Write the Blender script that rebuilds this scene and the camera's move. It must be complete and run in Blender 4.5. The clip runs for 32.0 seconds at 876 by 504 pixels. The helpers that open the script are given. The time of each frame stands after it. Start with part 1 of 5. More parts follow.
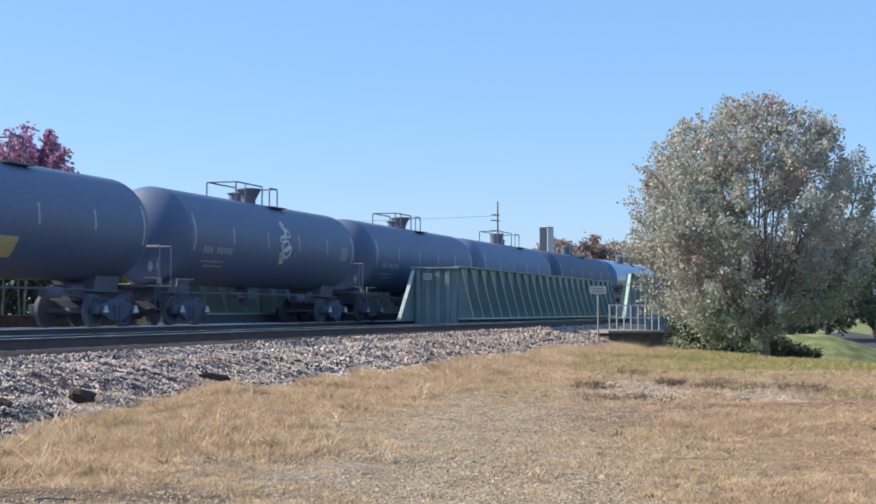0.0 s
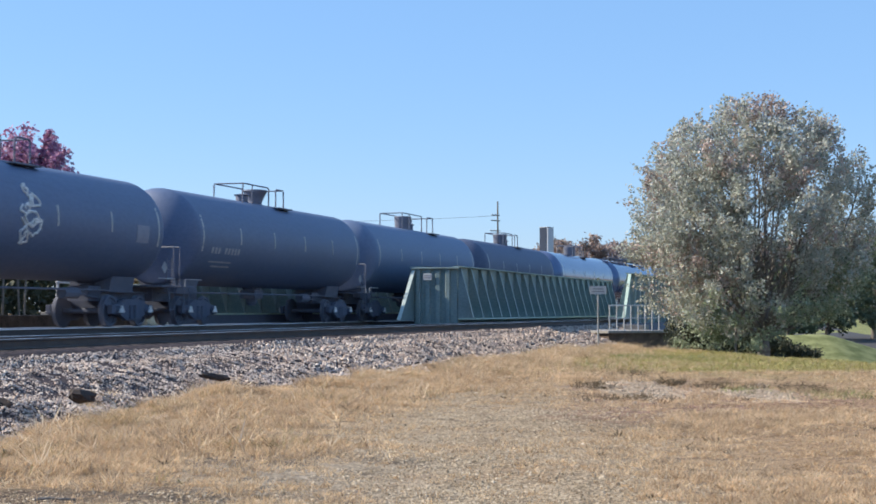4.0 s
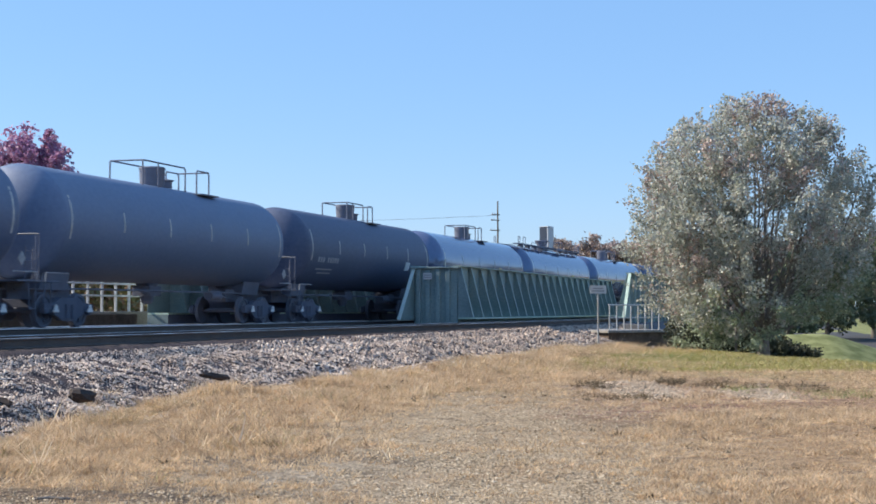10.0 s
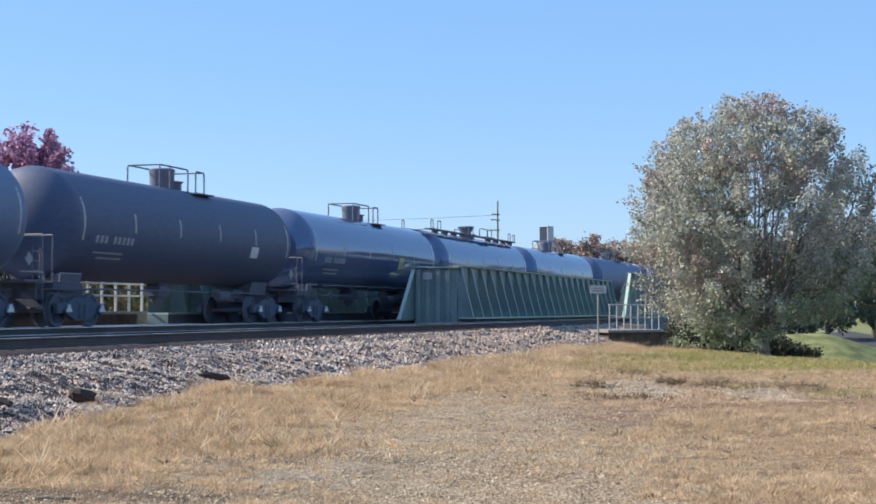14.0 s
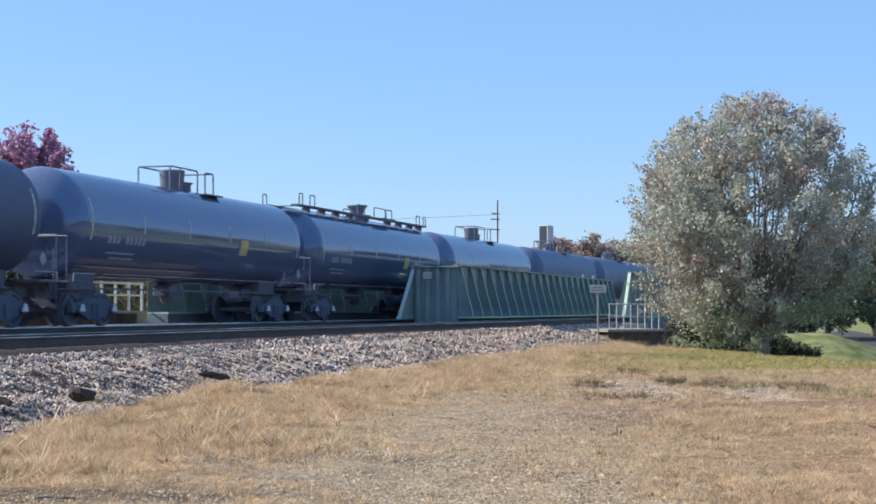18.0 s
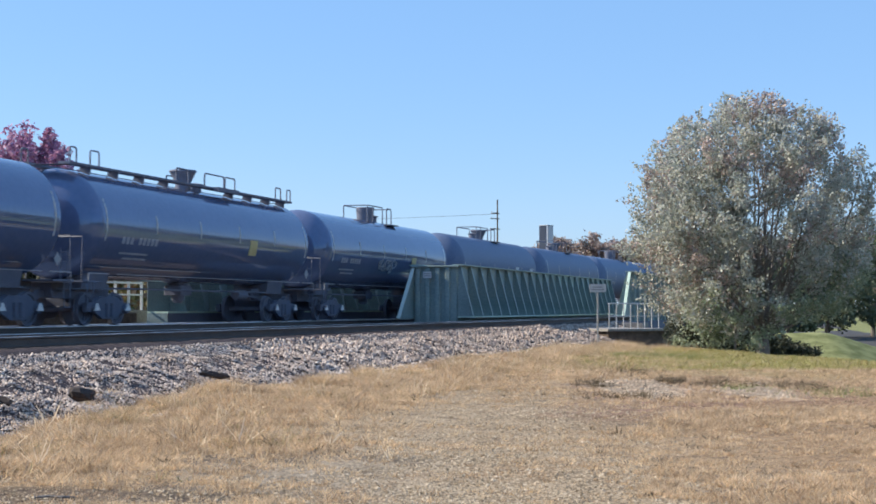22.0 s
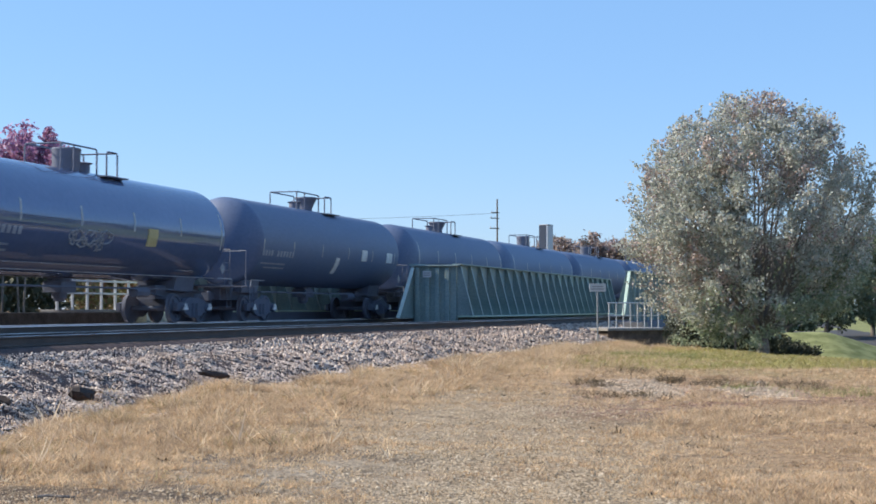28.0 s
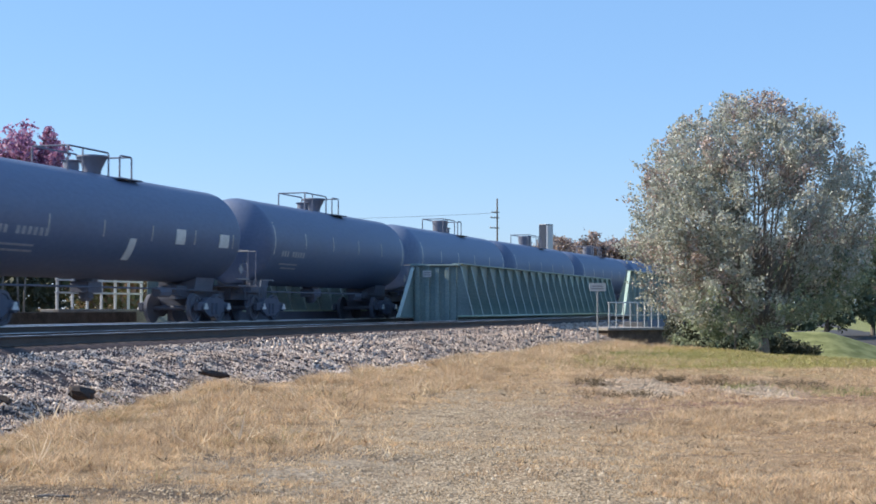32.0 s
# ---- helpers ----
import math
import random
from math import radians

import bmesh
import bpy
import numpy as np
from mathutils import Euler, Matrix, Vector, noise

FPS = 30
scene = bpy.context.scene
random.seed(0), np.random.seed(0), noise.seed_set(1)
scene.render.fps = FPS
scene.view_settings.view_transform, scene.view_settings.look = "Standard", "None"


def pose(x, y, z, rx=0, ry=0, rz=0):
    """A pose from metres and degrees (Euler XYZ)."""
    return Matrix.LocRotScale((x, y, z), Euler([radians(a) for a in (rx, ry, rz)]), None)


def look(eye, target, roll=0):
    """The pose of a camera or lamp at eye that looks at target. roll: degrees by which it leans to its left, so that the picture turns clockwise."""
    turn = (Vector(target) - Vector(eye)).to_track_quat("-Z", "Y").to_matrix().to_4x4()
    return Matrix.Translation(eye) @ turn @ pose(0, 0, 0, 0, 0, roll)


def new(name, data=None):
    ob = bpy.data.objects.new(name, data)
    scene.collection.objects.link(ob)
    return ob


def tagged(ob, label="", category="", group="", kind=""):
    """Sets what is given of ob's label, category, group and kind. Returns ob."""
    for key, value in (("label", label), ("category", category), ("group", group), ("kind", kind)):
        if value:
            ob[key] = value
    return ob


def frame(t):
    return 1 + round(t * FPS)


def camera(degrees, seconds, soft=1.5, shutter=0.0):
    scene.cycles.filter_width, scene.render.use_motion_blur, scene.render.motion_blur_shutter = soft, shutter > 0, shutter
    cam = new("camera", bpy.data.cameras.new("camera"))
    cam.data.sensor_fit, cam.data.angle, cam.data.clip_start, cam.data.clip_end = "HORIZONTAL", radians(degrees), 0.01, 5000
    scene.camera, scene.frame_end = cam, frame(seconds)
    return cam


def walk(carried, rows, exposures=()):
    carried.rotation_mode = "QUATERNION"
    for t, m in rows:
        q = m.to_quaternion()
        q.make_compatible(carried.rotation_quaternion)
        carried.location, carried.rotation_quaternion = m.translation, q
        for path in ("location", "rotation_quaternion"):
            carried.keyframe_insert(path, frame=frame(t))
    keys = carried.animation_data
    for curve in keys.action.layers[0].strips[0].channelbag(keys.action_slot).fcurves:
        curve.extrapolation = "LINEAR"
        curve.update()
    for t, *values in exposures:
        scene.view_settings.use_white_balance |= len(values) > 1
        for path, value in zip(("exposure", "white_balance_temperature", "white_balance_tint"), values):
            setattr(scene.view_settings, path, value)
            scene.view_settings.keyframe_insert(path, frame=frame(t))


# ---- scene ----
# The camera stands at the edge of a mown lot; x right, y ahead, z up.
SECONDS = 32.0
EYE_Z = 1.55
cam = camera(32.6, SECONDS, soft=1.7, shutter=0.6)


def aim(tilt, turn):
    return pose(0, 0, EYE_Z, 90 + tilt, 0, turn)


walk(cam, [
    (0.0, aim(2.235, 0.0)), (2.0, aim(2.255, 0.0)), (4.0, aim(2.24, 0.0)), (6.0, aim(2.225, 0.0)), (10.0, aim(2.22, 0.0)),
    (14.0, aim(2.215, 0.0)), (18.0, aim(2.19, -0.005)), (20.0, aim(2.175, -0.02)), (23.0, aim(2.165, -0.01)),
    (26.0, aim(2.155, -0.02)), (29.0, aim(2.14, -0.02)), (32.0, aim(2.13, -0.02)),
])

# ---- light ----
SUN_AZ, SUN_EL = 278.0, 33.0     # degrees clockwise from ahead, and above the horizon
world = bpy.data.worlds.new("sky")
scene.world = world
world.use_nodes = True
wn = world.node_tree.nodes
sky = wn.new("ShaderNodeTexSky")
sky.sky_type = 'NISHITA'
sky.sun_disc = False
sky.sun_elevation, sky.sun_rotation = radians(SUN_EL), radians(SUN_AZ)
sky.air_density, sky.dust_density, sky.ozone_density = 1.0, 0.3, 2.5
deep = wn.new("ShaderNodeHueSaturation")
deep.inputs["Saturation"].default_value = 1.16
world.node_tree.links.new(sky.outputs[0], deep.inputs["Color"])
clear = wn.new("ShaderNodeMixRGB")
clear.blend_type = 'MULTIPLY'
clear.inputs[0].default_value = 1.0
clear.inputs[2].default_value = (0.95, 0.96, 1.13, 1)
world.node_tree.links.new(deep.outputs[0], clear.inputs[1])
haze = wn.new("ShaderNodeMixRGB")        # thin even haze flattens the sky
haze.inputs[0].default_value = 0.56
haze.inputs[2].default_value = (1.76, 3.34, 5.68, 1)
world.node_tree.links.new(clear.outputs[0], haze.inputs[1])
world.node_tree.links.new(haze.outputs[0], wn["Background"].inputs[0])
wn["Background"].inputs[1].default_value = 0.114
sun = new("sun", bpy.data.lights.new("sun", 'SUN'))
sun.data.energy, sun.data.angle, sun.data.color = 5.0, radians(0.53), (1.0, 0.89, 0.75)
az, el = radians(SUN_AZ), radians(SUN_EL)
SUN_DIR = Vector((math.sin(az) * math.cos(el), math.cos(az) * math.cos(el), math.sin(el)))
sun.matrix_world = look(SUN_DIR * 300, (0, 0, 0))
scene.view_settings.exposure = 0.59

# ---- the plan: tracks run along s, D is the distance from the camera's line ----
TURN = 73.26
TRK = pose(0, 0, 0, 0, 0, TURN)
CA, SA = math.cos(radians(TURN)), math.sin(radians(TURN))
RAIL_Z = 1.075
D_TRAIN, D_NEAR = 21.9, 15.0
RAIL_T = 1.085                     # rail top under the train
BEND_A, BEND_K, BEND_S = radians(16.446), 0.000735, 50.0   # the train track bends gently to the right
GAUGE = 1.5


def at(s, d, z=0.0):
    return Vector((s * CA - d * SA, s * SA + d * CA, z))


def on_bend(s, off=0.0, z=0.0):
    """The pose on the train track at s along it: x along the track, y to its far side."""
    a = BEND_A + BEND_K * (s - BEND_S)
    x0 = BEND_S * math.sin(BEND_A) - D_TRAIN * math.cos(BEND_A)
    y0 = BEND_S * math.cos(BEND_A) + D_TRAIN * math.sin(BEND_A)
    x = x0 + (math.cos(BEND_A) - math.cos(a)) / BEND_K - off * math.cos(a)
    y = y0 + (math.sin(a) - math.sin(BEND_A)) / BEND_K + off * math.sin(a)
    return pose(x, y, z, 0, 0, 90 - math.degrees(a))


def smooth(a, b, v):
    t = min(1.0, max(0.0, (v - a) / (b - a)))
    return t * t * (3 - 2 * t)


def ground_z(x, y):
    s, d = x * CA + y * SA, -x * SA + y * CA
    z = 0.05 * noise.noise((x * 0.35, y * 0.35, 0)) + 0.02 * noise.noise((x * 1.3, y * 1.3, 3))
    z += 0.16 * smooth(14, 40, s) + 0.02 * smooth(6, 11, d) - 0.25 * smooth(8, 12, d) * (1 - smooth(12, 24, s))
    z -= 0.2 * smooth(48, 60, s) * smooth(3, 8, d)
    far_side = smooth(24, 30, d)
    z -= far_side * 0.1
    # the cutting that the bridge spans
    edge = 39.6 + (min(d, 11.4) - 0.3) * 2.03 + max(0.0, d - 26) * 2.5
    v = s - edge
    width = 30.0
    fall = 4.6 * smooth(-0.6, 11.0, v) * (1 - smooth(width, width + 22, v))
    z -= fall
    z += 0.25 * smooth(width + 14, width + 40, v) * (1 - far_side)
    # a grassy bank beyond it, and the lower ground where a lane runs
    if x > 12 and y > 55:
        z -= 1.0 * smooth(17, 22, x - 0.05 * (y - 75)) * smooth(70, 84, y) * (1 - smooth(150, 190, y))
        crest = 0.42 - 0.30 * max(0.0, x - 19.5) - 0.02 * max(0.0, 19.5 - x)
        side = smooth(12, 16, x)
        z = max(z, crest - 0.36 * abs(y - 75.0) * (1.0 if y < 75 else 0.6) - 3 * (1 - side) + 0.03 * noise.noise((x * 0.6, y * 0.6, 8)))
    return z


# ---- mesh helpers ----
class Shape:
    def __init__(self):
        self.v, self.f = [], []

    def add(self, verts, faces, m=None):
        n = len(self.v)
        self.v.extend([tuple(m @ Vector(p)) for p in verts] if m is not None else [tuple(p) for p in verts])
        self.f.extend([tuple(i + n for i in f) for f in faces])
        return self

    def box(self, x0, x1, y0, y1, z0, z1, m=None, c=0.0):
        """A box; c > 0 chamfers its upright and top edges a little."""
        if c:
            prof = [(0, 0), (0, z1 - z0 - c), (c, z1 - z0)]
            verts, faces = [], []
            for ins, h in prof:
                a, b, e, g = x0 + ins, x1 - ins, y0 + ins, y1 - ins
                verts += [(a + c, e, z0 + h), (b - c, e, z0 + h), (b, e + c, z0 + h), (b, g - c, z0 + h),
                          (b - c, g, z0 + h), (a + c, g, z0 + h), (a, g - c, z0 + h), (a, e + c, z0 + h)]
            for r in range(2):
                for i in range(8):
                    j = (i + 1) % 8
                    faces.append((r * 8 + i, r * 8 + j, r * 8 + 8 + j, r * 8 + 8 + i))
            faces += [tuple(range(16, 24)), tuple(range(7, -1, -1))]
            return self.add(verts, faces, m)
        v = [(x, y, z) for x in (x0, x1) for y in (y0, y1) for z in (z0, z1)]
        return self.add(v, [(0, 1, 3, 2), (4, 6, 7, 5), (0, 4, 5, 1), (2, 3, 7, 6), (0, 2, 6, 4), (1, 5, 7, 3)], m)

    def rod(self, a, b, r0, r1=None, n=8, cap=True):
        a, b = Vector(a), Vector(b)
        r1 = r0 if r1 is None else r1
        q = (b - a).to_track_quat('Z', 'Y').to_matrix()
        verts = []
        for p, r in ((a, r0), (b, r1)):
            verts += [tuple(p + q @ Vector((r * math.cos(2 * math.pi * i / n), r * math.sin(2 * math.pi * i / n), 0))) for i in range(n)]
        faces = [(i, (i + 1) % n, n + (i + 1) % n, n + i) for i in range(n)]
        if cap:
            faces += [tuple(range(n - 1, -1, -1)), tuple(range(n, 2 * n))]
        return self.add(verts, faces)

    def pipe(self, pts, r, n=6):
        for a, b in zip(pts, pts[1:]):
            self.rod(a, b, r, n=n)
        return self

    def lathe(self, prof, axis='X', n=32, m=None):
        """prof: (along, radius) pairs turned about the axis."""
        verts, faces = [], []
        for a, r in prof:
            for i in range(n):
                t = 2 * math.pi * i / n
                u, w = r * math.cos(t), r * math.sin(t)
                verts.append((a, u, w) if axis == 'X' else (w, a, u) if axis == 'Y' else (u, w, a))
        for k in range(len(prof) - 1):
            for i in range(n):
                j = (i + 1) % n
                faces.append((k * n + i, k * n + j, k * n + n + j, k * n + n + i))
        faces += [tuple(range(n - 1, -1, -1)), tuple(range((len(prof) - 1) * n, len(prof) * n))]
        return self.add(verts, faces, m)

    def prism(self, outline, y0, y1, m=None):
        """An outline in x and z, drawn out along y."""
        n = len(outline)
        verts = [(x, y0, z) for x, z in outline] + [(x, y1, z) for x, z in outline]
        faces = [(i, (i + 1) % n, n + (i + 1) % n, n + i) for i in range(n)] + [tuple(range(n - 1, -1, -1)), tuple(range(n, 2 * n))]
        return self.add(verts, faces, m)

    def mesh(self, name, material, flat=True, angle=35):
        me = bpy.data.meshes.new(name)
        me.from_pydata(self.v, [], self.f)
        me.materials.append(material)
        bm = bmesh.new()
        bm.from_mesh(me)
        bmesh.ops.recalc_face_normals(bm, faces=bm.faces)
        if not flat:
            for f in bm.faces:
                f.smooth = True
            for e in bm.edges:
                if len(e.link_faces) == 2 and e.calc_face_angle(0) > radians(angle):
                    e.smooth = False
        bm.to_mesh(me)
        bm.free()
        return me


def part(name, shape, material, parent, label="", smooth_faces=False):
    me = shape if isinstance(shape, bpy.types.Mesh) else shape.mesh(name, material, not smooth_faces)
    ob = new(name, me)
    ob.parent = parent
    if label:
        tagged(ob, label)
    return ob


def thing(name, label, category, group="", m=None, kind=""):
    ob = new(name)
    ob.empty_display_size = 0.3
    tagged(ob, label, category, group, kind)
    if m is not None:
        ob.matrix_basis = m
    return ob


def bulk(name, verts, faces, material):
    """One mesh from number arrays: verts (n, 3), faces (m, 3 or 4)."""
    me = bpy.data.meshes.new(name)
    k = faces.shape[1]
    me.vertices.add(len(verts))
    me.vertices.foreach_set("co", verts.astype(np.float32).ravel())
    me.loops.add(faces.size)
    me.loops.foreach_set("vertex_index", faces.astype(np.int32).ravel())
    me.polygons.add(len(faces))
    me.polygons.foreach_set("loop_start", np.arange(0, faces.size, k, dtype=np.int32))
    me.update(calc_edges=True)
    me.materials.append(material)
    return me


# ---- materials ----
def material(name, a, b, rough=0.7, metal=0.0, scale=3.0, fine=40.0, bump=0.15, dist=0.01, rough_var=0.1, mix=0.5, tint=0.3,
             island=None, rnd=None, spec=None, sub=0.0, coord="Object", stretch=(1, 1, 1)):
    """Two colours mixed by a broad and a fine noise, with a little bump; island: colours drawn per loose piece, rnd: spread per object."""
    mt = bpy.data.materials.new(name)
    mt.use_nodes = True
    nt = mt.node_tree
    N, L = nt.nodes, nt.links
    bsdf = N["Principled BSDF"]
    tc = N.new("ShaderNodeTexCoord")
    mp = N.new("ShaderNodeMapping")
    mp.inputs["Scale"].default_value = stretch
    L.new(tc.outputs[coord], mp.inputs[0])
    n1, n2 = N.new("ShaderNodeTexNoise"), N.new("ShaderNodeTexNoise")
    for n, sc, det in ((n1, scale, 5), (n2, fine, 3)):
        n.inputs["Scale"].default_value, n.inputs["Detail"].default_value = sc, det
        L.new(mp.outputs[0], n.inputs["Vector"])
    mx = N.new("ShaderNodeMath")
    mx.operation = 'MULTIPLY_ADD'
    mx.inputs[1].default_value = mix
    L.new(n2.outputs[0], mx.inputs[0])
    mul = N.new("ShaderNodeMath")
    mul.operation = 'MULTIPLY'
    mul.inputs[1].default_value = 1 - mix
    L.new(n1.outputs[0], mul.inputs[0])
    L.new(mul.outputs[0], mx.inputs[2])
    ramp = N.new("ShaderNodeValToRGB")
    ramp.color_ramp.elements[0].position, ramp.color_ramp.elements[1].position = 0.35, 0.65
    ramp.color_ramp.elements[0].color, ramp.color_ramp.elements[1].color = (*a, 1), (*b, 1)
    L.new(mx.outputs[0], ramp.inputs[0])
    colour = ramp.outputs[0]
    if island:
        geo = N.new("ShaderNodeNewGeometry")
        r2 = N.new("ShaderNodeValToRGB")
        els = r2.color_ramp.elements
        while len(els) < len(island):
            els.new(0.5)
        for i, c in enumerate(island):
            els[i].position, els[i].color = i / (len(island) - 1), (*c, 1)
        L.new(geo.outputs["Random Per Island"], r2.inputs[0])
        mm = N.new("ShaderNodeMixRGB")
        mm.inputs[0].default_value = tint
        L.new(r2.outputs[0], mm.inputs[1])
        L.new(colour, mm.inputs[2])
        colour = mm.outputs[0]
    if rnd:
        oi = N.new("ShaderNodeObjectInfo")
        mr = N.new("ShaderNodeMapRange")
        mr.inputs[3].default_value, mr.inputs[4].default_value = 1 - rnd, 1 + rnd
        L.new(oi.outputs["Random"], mr.inputs[0])
        hs = N.new("ShaderNodeHueSaturation")
        L.new(mr.outputs[0], hs.inputs["Value"])
        L.new(colour, hs.inputs["Color"])
        colour = hs.outputs[0]
    L.new(colour, bsdf.inputs["Base Color"])
    rr = N.new("ShaderNodeMapRange")
    rr.inputs[3].default_value, rr.inputs[4].default_value = max(0.02, rough - rough_var), min(1, rough + rough_var)
    L.new(n1.outputs[0], rr.inputs[0])
    L.new(rr.outputs[0], bsdf.inputs["Roughness"])
    bsdf.inputs["Metallic"].default_value = metal
    if rough > 0.92 and spec is None:
        spec = 0.12
    if spec is not None:
        bsdf.inputs["Specular IOR Level"].default_value = spec
    if bump:
        bp = N.new("ShaderNodeBump")
        bp.inputs["Strength"].default_value, bp.inputs["Distance"].default_value = bump, dist
        L.new(n2.outputs[0], bp.inputs["Height"])
        L.new(bp.outputs[0], bsdf.inputs["Normal"])
    if sub:
        tr = N.new("ShaderNodeBsdfTranslucent")
        L.new(colour, tr.inputs[0])
        ms = N.new("ShaderNodeMixShader")
        ms.inputs[0].default_value = sub
        L.new(bsdf.outputs[0], ms.inputs[1])
        L.new(tr.outputs[0], ms.inputs[2])
        L.new(ms.outputs[0], N["Material Output"].inputs[0])
    return mt


# Train paint and steel below are lifted and blued to carry the haze.
M_TANK_MATTE = material("tank_black_hazed", (0.088, 0.128, 0.222), (0.118, 0.162, 0.264), 0.55, scale=0.7, fine=9, bump=0.05, rough_var=0.12, stretch=(0.5, 1, 1), spec=0.6)
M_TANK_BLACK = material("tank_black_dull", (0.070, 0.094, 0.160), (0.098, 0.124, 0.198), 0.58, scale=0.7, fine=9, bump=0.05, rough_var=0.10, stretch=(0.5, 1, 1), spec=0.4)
M_TANK_GREY = material("tank_grey_hazed", (0.108, 0.156, 0.258), (0.146, 0.200, 0.310), 0.58, scale=0.6, fine=8, bump=0.04, rough_var=0.12, spec=0.6)
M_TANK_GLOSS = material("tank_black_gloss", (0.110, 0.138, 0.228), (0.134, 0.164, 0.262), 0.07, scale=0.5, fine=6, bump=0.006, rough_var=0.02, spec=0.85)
M_TANK_GLOSS.node_tree.nodes["Principled BSDF"].inputs["IOR"].default_value = 1.68
# Sky blue is put into the reflection colour of the gloss paint.
M_TANK_GLOSS.node_tree.nodes["Principled BSDF"].inputs["Specular Tint"].default_value = (0.42, 0.66, 1.0, 1)
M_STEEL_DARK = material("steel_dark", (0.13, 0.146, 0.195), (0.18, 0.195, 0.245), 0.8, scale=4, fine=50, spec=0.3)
M_TRUCK = material("cast_steel_hazed", (0.115, 0.130, 0.176), (0.15, 0.165, 0.208), 0.95, scale=3, fine=40, spec=0.1)
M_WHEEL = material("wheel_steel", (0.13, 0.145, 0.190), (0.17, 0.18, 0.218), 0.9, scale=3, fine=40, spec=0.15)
M_PALE = material("pale_worn_paint", (0.22, 0.23, 0.25), (0.40, 0.40, 0.41), 0.6, scale=5, fine=60, bump=0.0)
M_FAINT = material("faded_stencil", (0.20, 0.225, 0.30), (0.28, 0.30, 0.37), 0.6, scale=5, fine=40, bump=0.0)
M_LETTER = material("faded_white_lettering", (0.24, 0.26, 0.30), (0.44, 0.46, 0.50), 0.6, scale=7, fine=30, bump=0.0)
M_WHITE = material("white_marking", (0.6, 0.6, 0.58), (0.8, 0.8, 0.78), 0.6, scale=5, fine=60, bump=0.0)
M_REFLECT = material("reflective_strip", (0.36, 0.36, 0.34), (0.62, 0.61, 0.58), 0.5, scale=5, fine=60, bump=0.0)
M_YELLOW = material("yellow_placard", (0.50, 0.40, 0.17), (0.62, 0.52, 0.26), 0.5, scale=5, fine=60, bump=0.0)
# Girder green is lifted and greyed for the haze over the bridge.
M_GREEN = material("bridge_green_paint", (0.185, 0.255, 0.255), (0.285, 0.365, 0.360), 0.5, scale=0.8, fine=12, bump=0.1, rough_var=0.15)
# Green lightened so that the sloping end flange reads as sunlit.
M_GREEN_LIT = material("bridge_green_lit_edge", (0.40, 0.48, 0.45), (0.54, 0.61, 0.57), 0.5, scale=1.0, fine=14, bump=0.1)
# Sunlight on the near end flange and floor edges, put into the paint.
M_GREEN_PALE = material("bridge_green_sunlit", (0.46, 0.60, 0.47), (0.62, 0.74, 0.62), 0.5, scale=1.2, fine=15, bump=0.1)
M_RAIL = material("rail_rusty_side", (0.07, 0.055, 0.05), (0.13, 0.10, 0.085), 0.8, scale=2, fine=40)
M_RAIL_HEAD = material("rail_polished_head", (0.72, 0.70, 0.71), (0.88, 0.86, 0.86), 0.38, metal=0.7, scale=1.1, fine=5, bump=0.0)
# Dark and bright noise paints a broken glint along the empty rails.
M_RAIL_DULL = material("rail_dashed_head", (0.12, 0.10, 0.10), (0.74, 0.72, 0.73), 0.42, metal=0.6, scale=0.45, fine=3, bump=0.0, mix=0.3)
M_TIE = material("creosoted_timber", (0.040, 0.034, 0.034), (0.09, 0.076, 0.070), 0.9, scale=6, fine=60, bump=0.4, rnd=0.35, spec=0.12)
# Bed and stone darks also paint in the shaded hollows between stones.
M_BALLAST_BED = material("ballast_fines", (0.048, 0.037, 0.038), (0.115, 0.090, 0.088), 0.95, scale=8, fine=55, bump=0.6, dist=0.03)
M_STONE = material("ballast_stone", (0.060, 0.042, 0.040), (0.84, 0.72, 0.62), 0.93, scale=1.1, fine=7, bump=0.3, mix=0.4, tint=0.36,
                   island=[(0.13, 0.085, 0.074), (0.84, 0.70, 0.57), (0.23, 0.157, 0.137), (0.93, 0.80, 0.67), (0.075, 0.050, 0.045), (0.90, 0.78, 0.66), (0.33, 0.237, 0.200), (0.63, 0.49, 0.405)])
M_STONE_DARKER = material("darker_ballast_stone", (0.045, 0.033, 0.031), (0.66, 0.54, 0.46), 0.93, scale=1.1, fine=7, bump=0.3, mix=0.4, tint=0.36,
                        island=[(0.11, 0.076, 0.064), (0.64, 0.51, 0.405), (0.18, 0.126, 0.106), (0.78, 0.65, 0.53), (0.06, 0.043, 0.038), (0.72, 0.62, 0.52), (0.26, 0.186, 0.153), (0.48, 0.37, 0.30)])
M_RUBBLE = material("pale_rubble", (0.16, 0.115, 0.08), (0.62, 0.50, 0.39), 0.93, scale=2.0, fine=9, bump=0.2, mix=0.4, tint=0.4,
                    island=[(0.10, 0.075, 0.05), (0.36, 0.295, 0.215), (0.22, 0.17, 0.12), (0.52, 0.445, 0.34), (0.07, 0.05, 0.034), (0.28, 0.22, 0.155)])
M_GRIT = material("lot_grit", (0.14, 0.105, 0.068), (0.46, 0.37, 0.25), 0.95, scale=2.0, fine=9, bump=0.2, mix=0.4, tint=0.4,
                  island=[(0.06, 0.045, 0.03), (0.46, 0.375, 0.26), (0.17, 0.125, 0.08), (0.78, 0.66, 0.50), (0.28, 0.215, 0.145), (0.10, 0.074, 0.05)])
M_RUST_LUMP = material("dark_brown_lump", (0.026, 0.020, 0.018), (0.070, 0.052, 0.045), 0.9, scale=8, fine=60, bump=0.5)
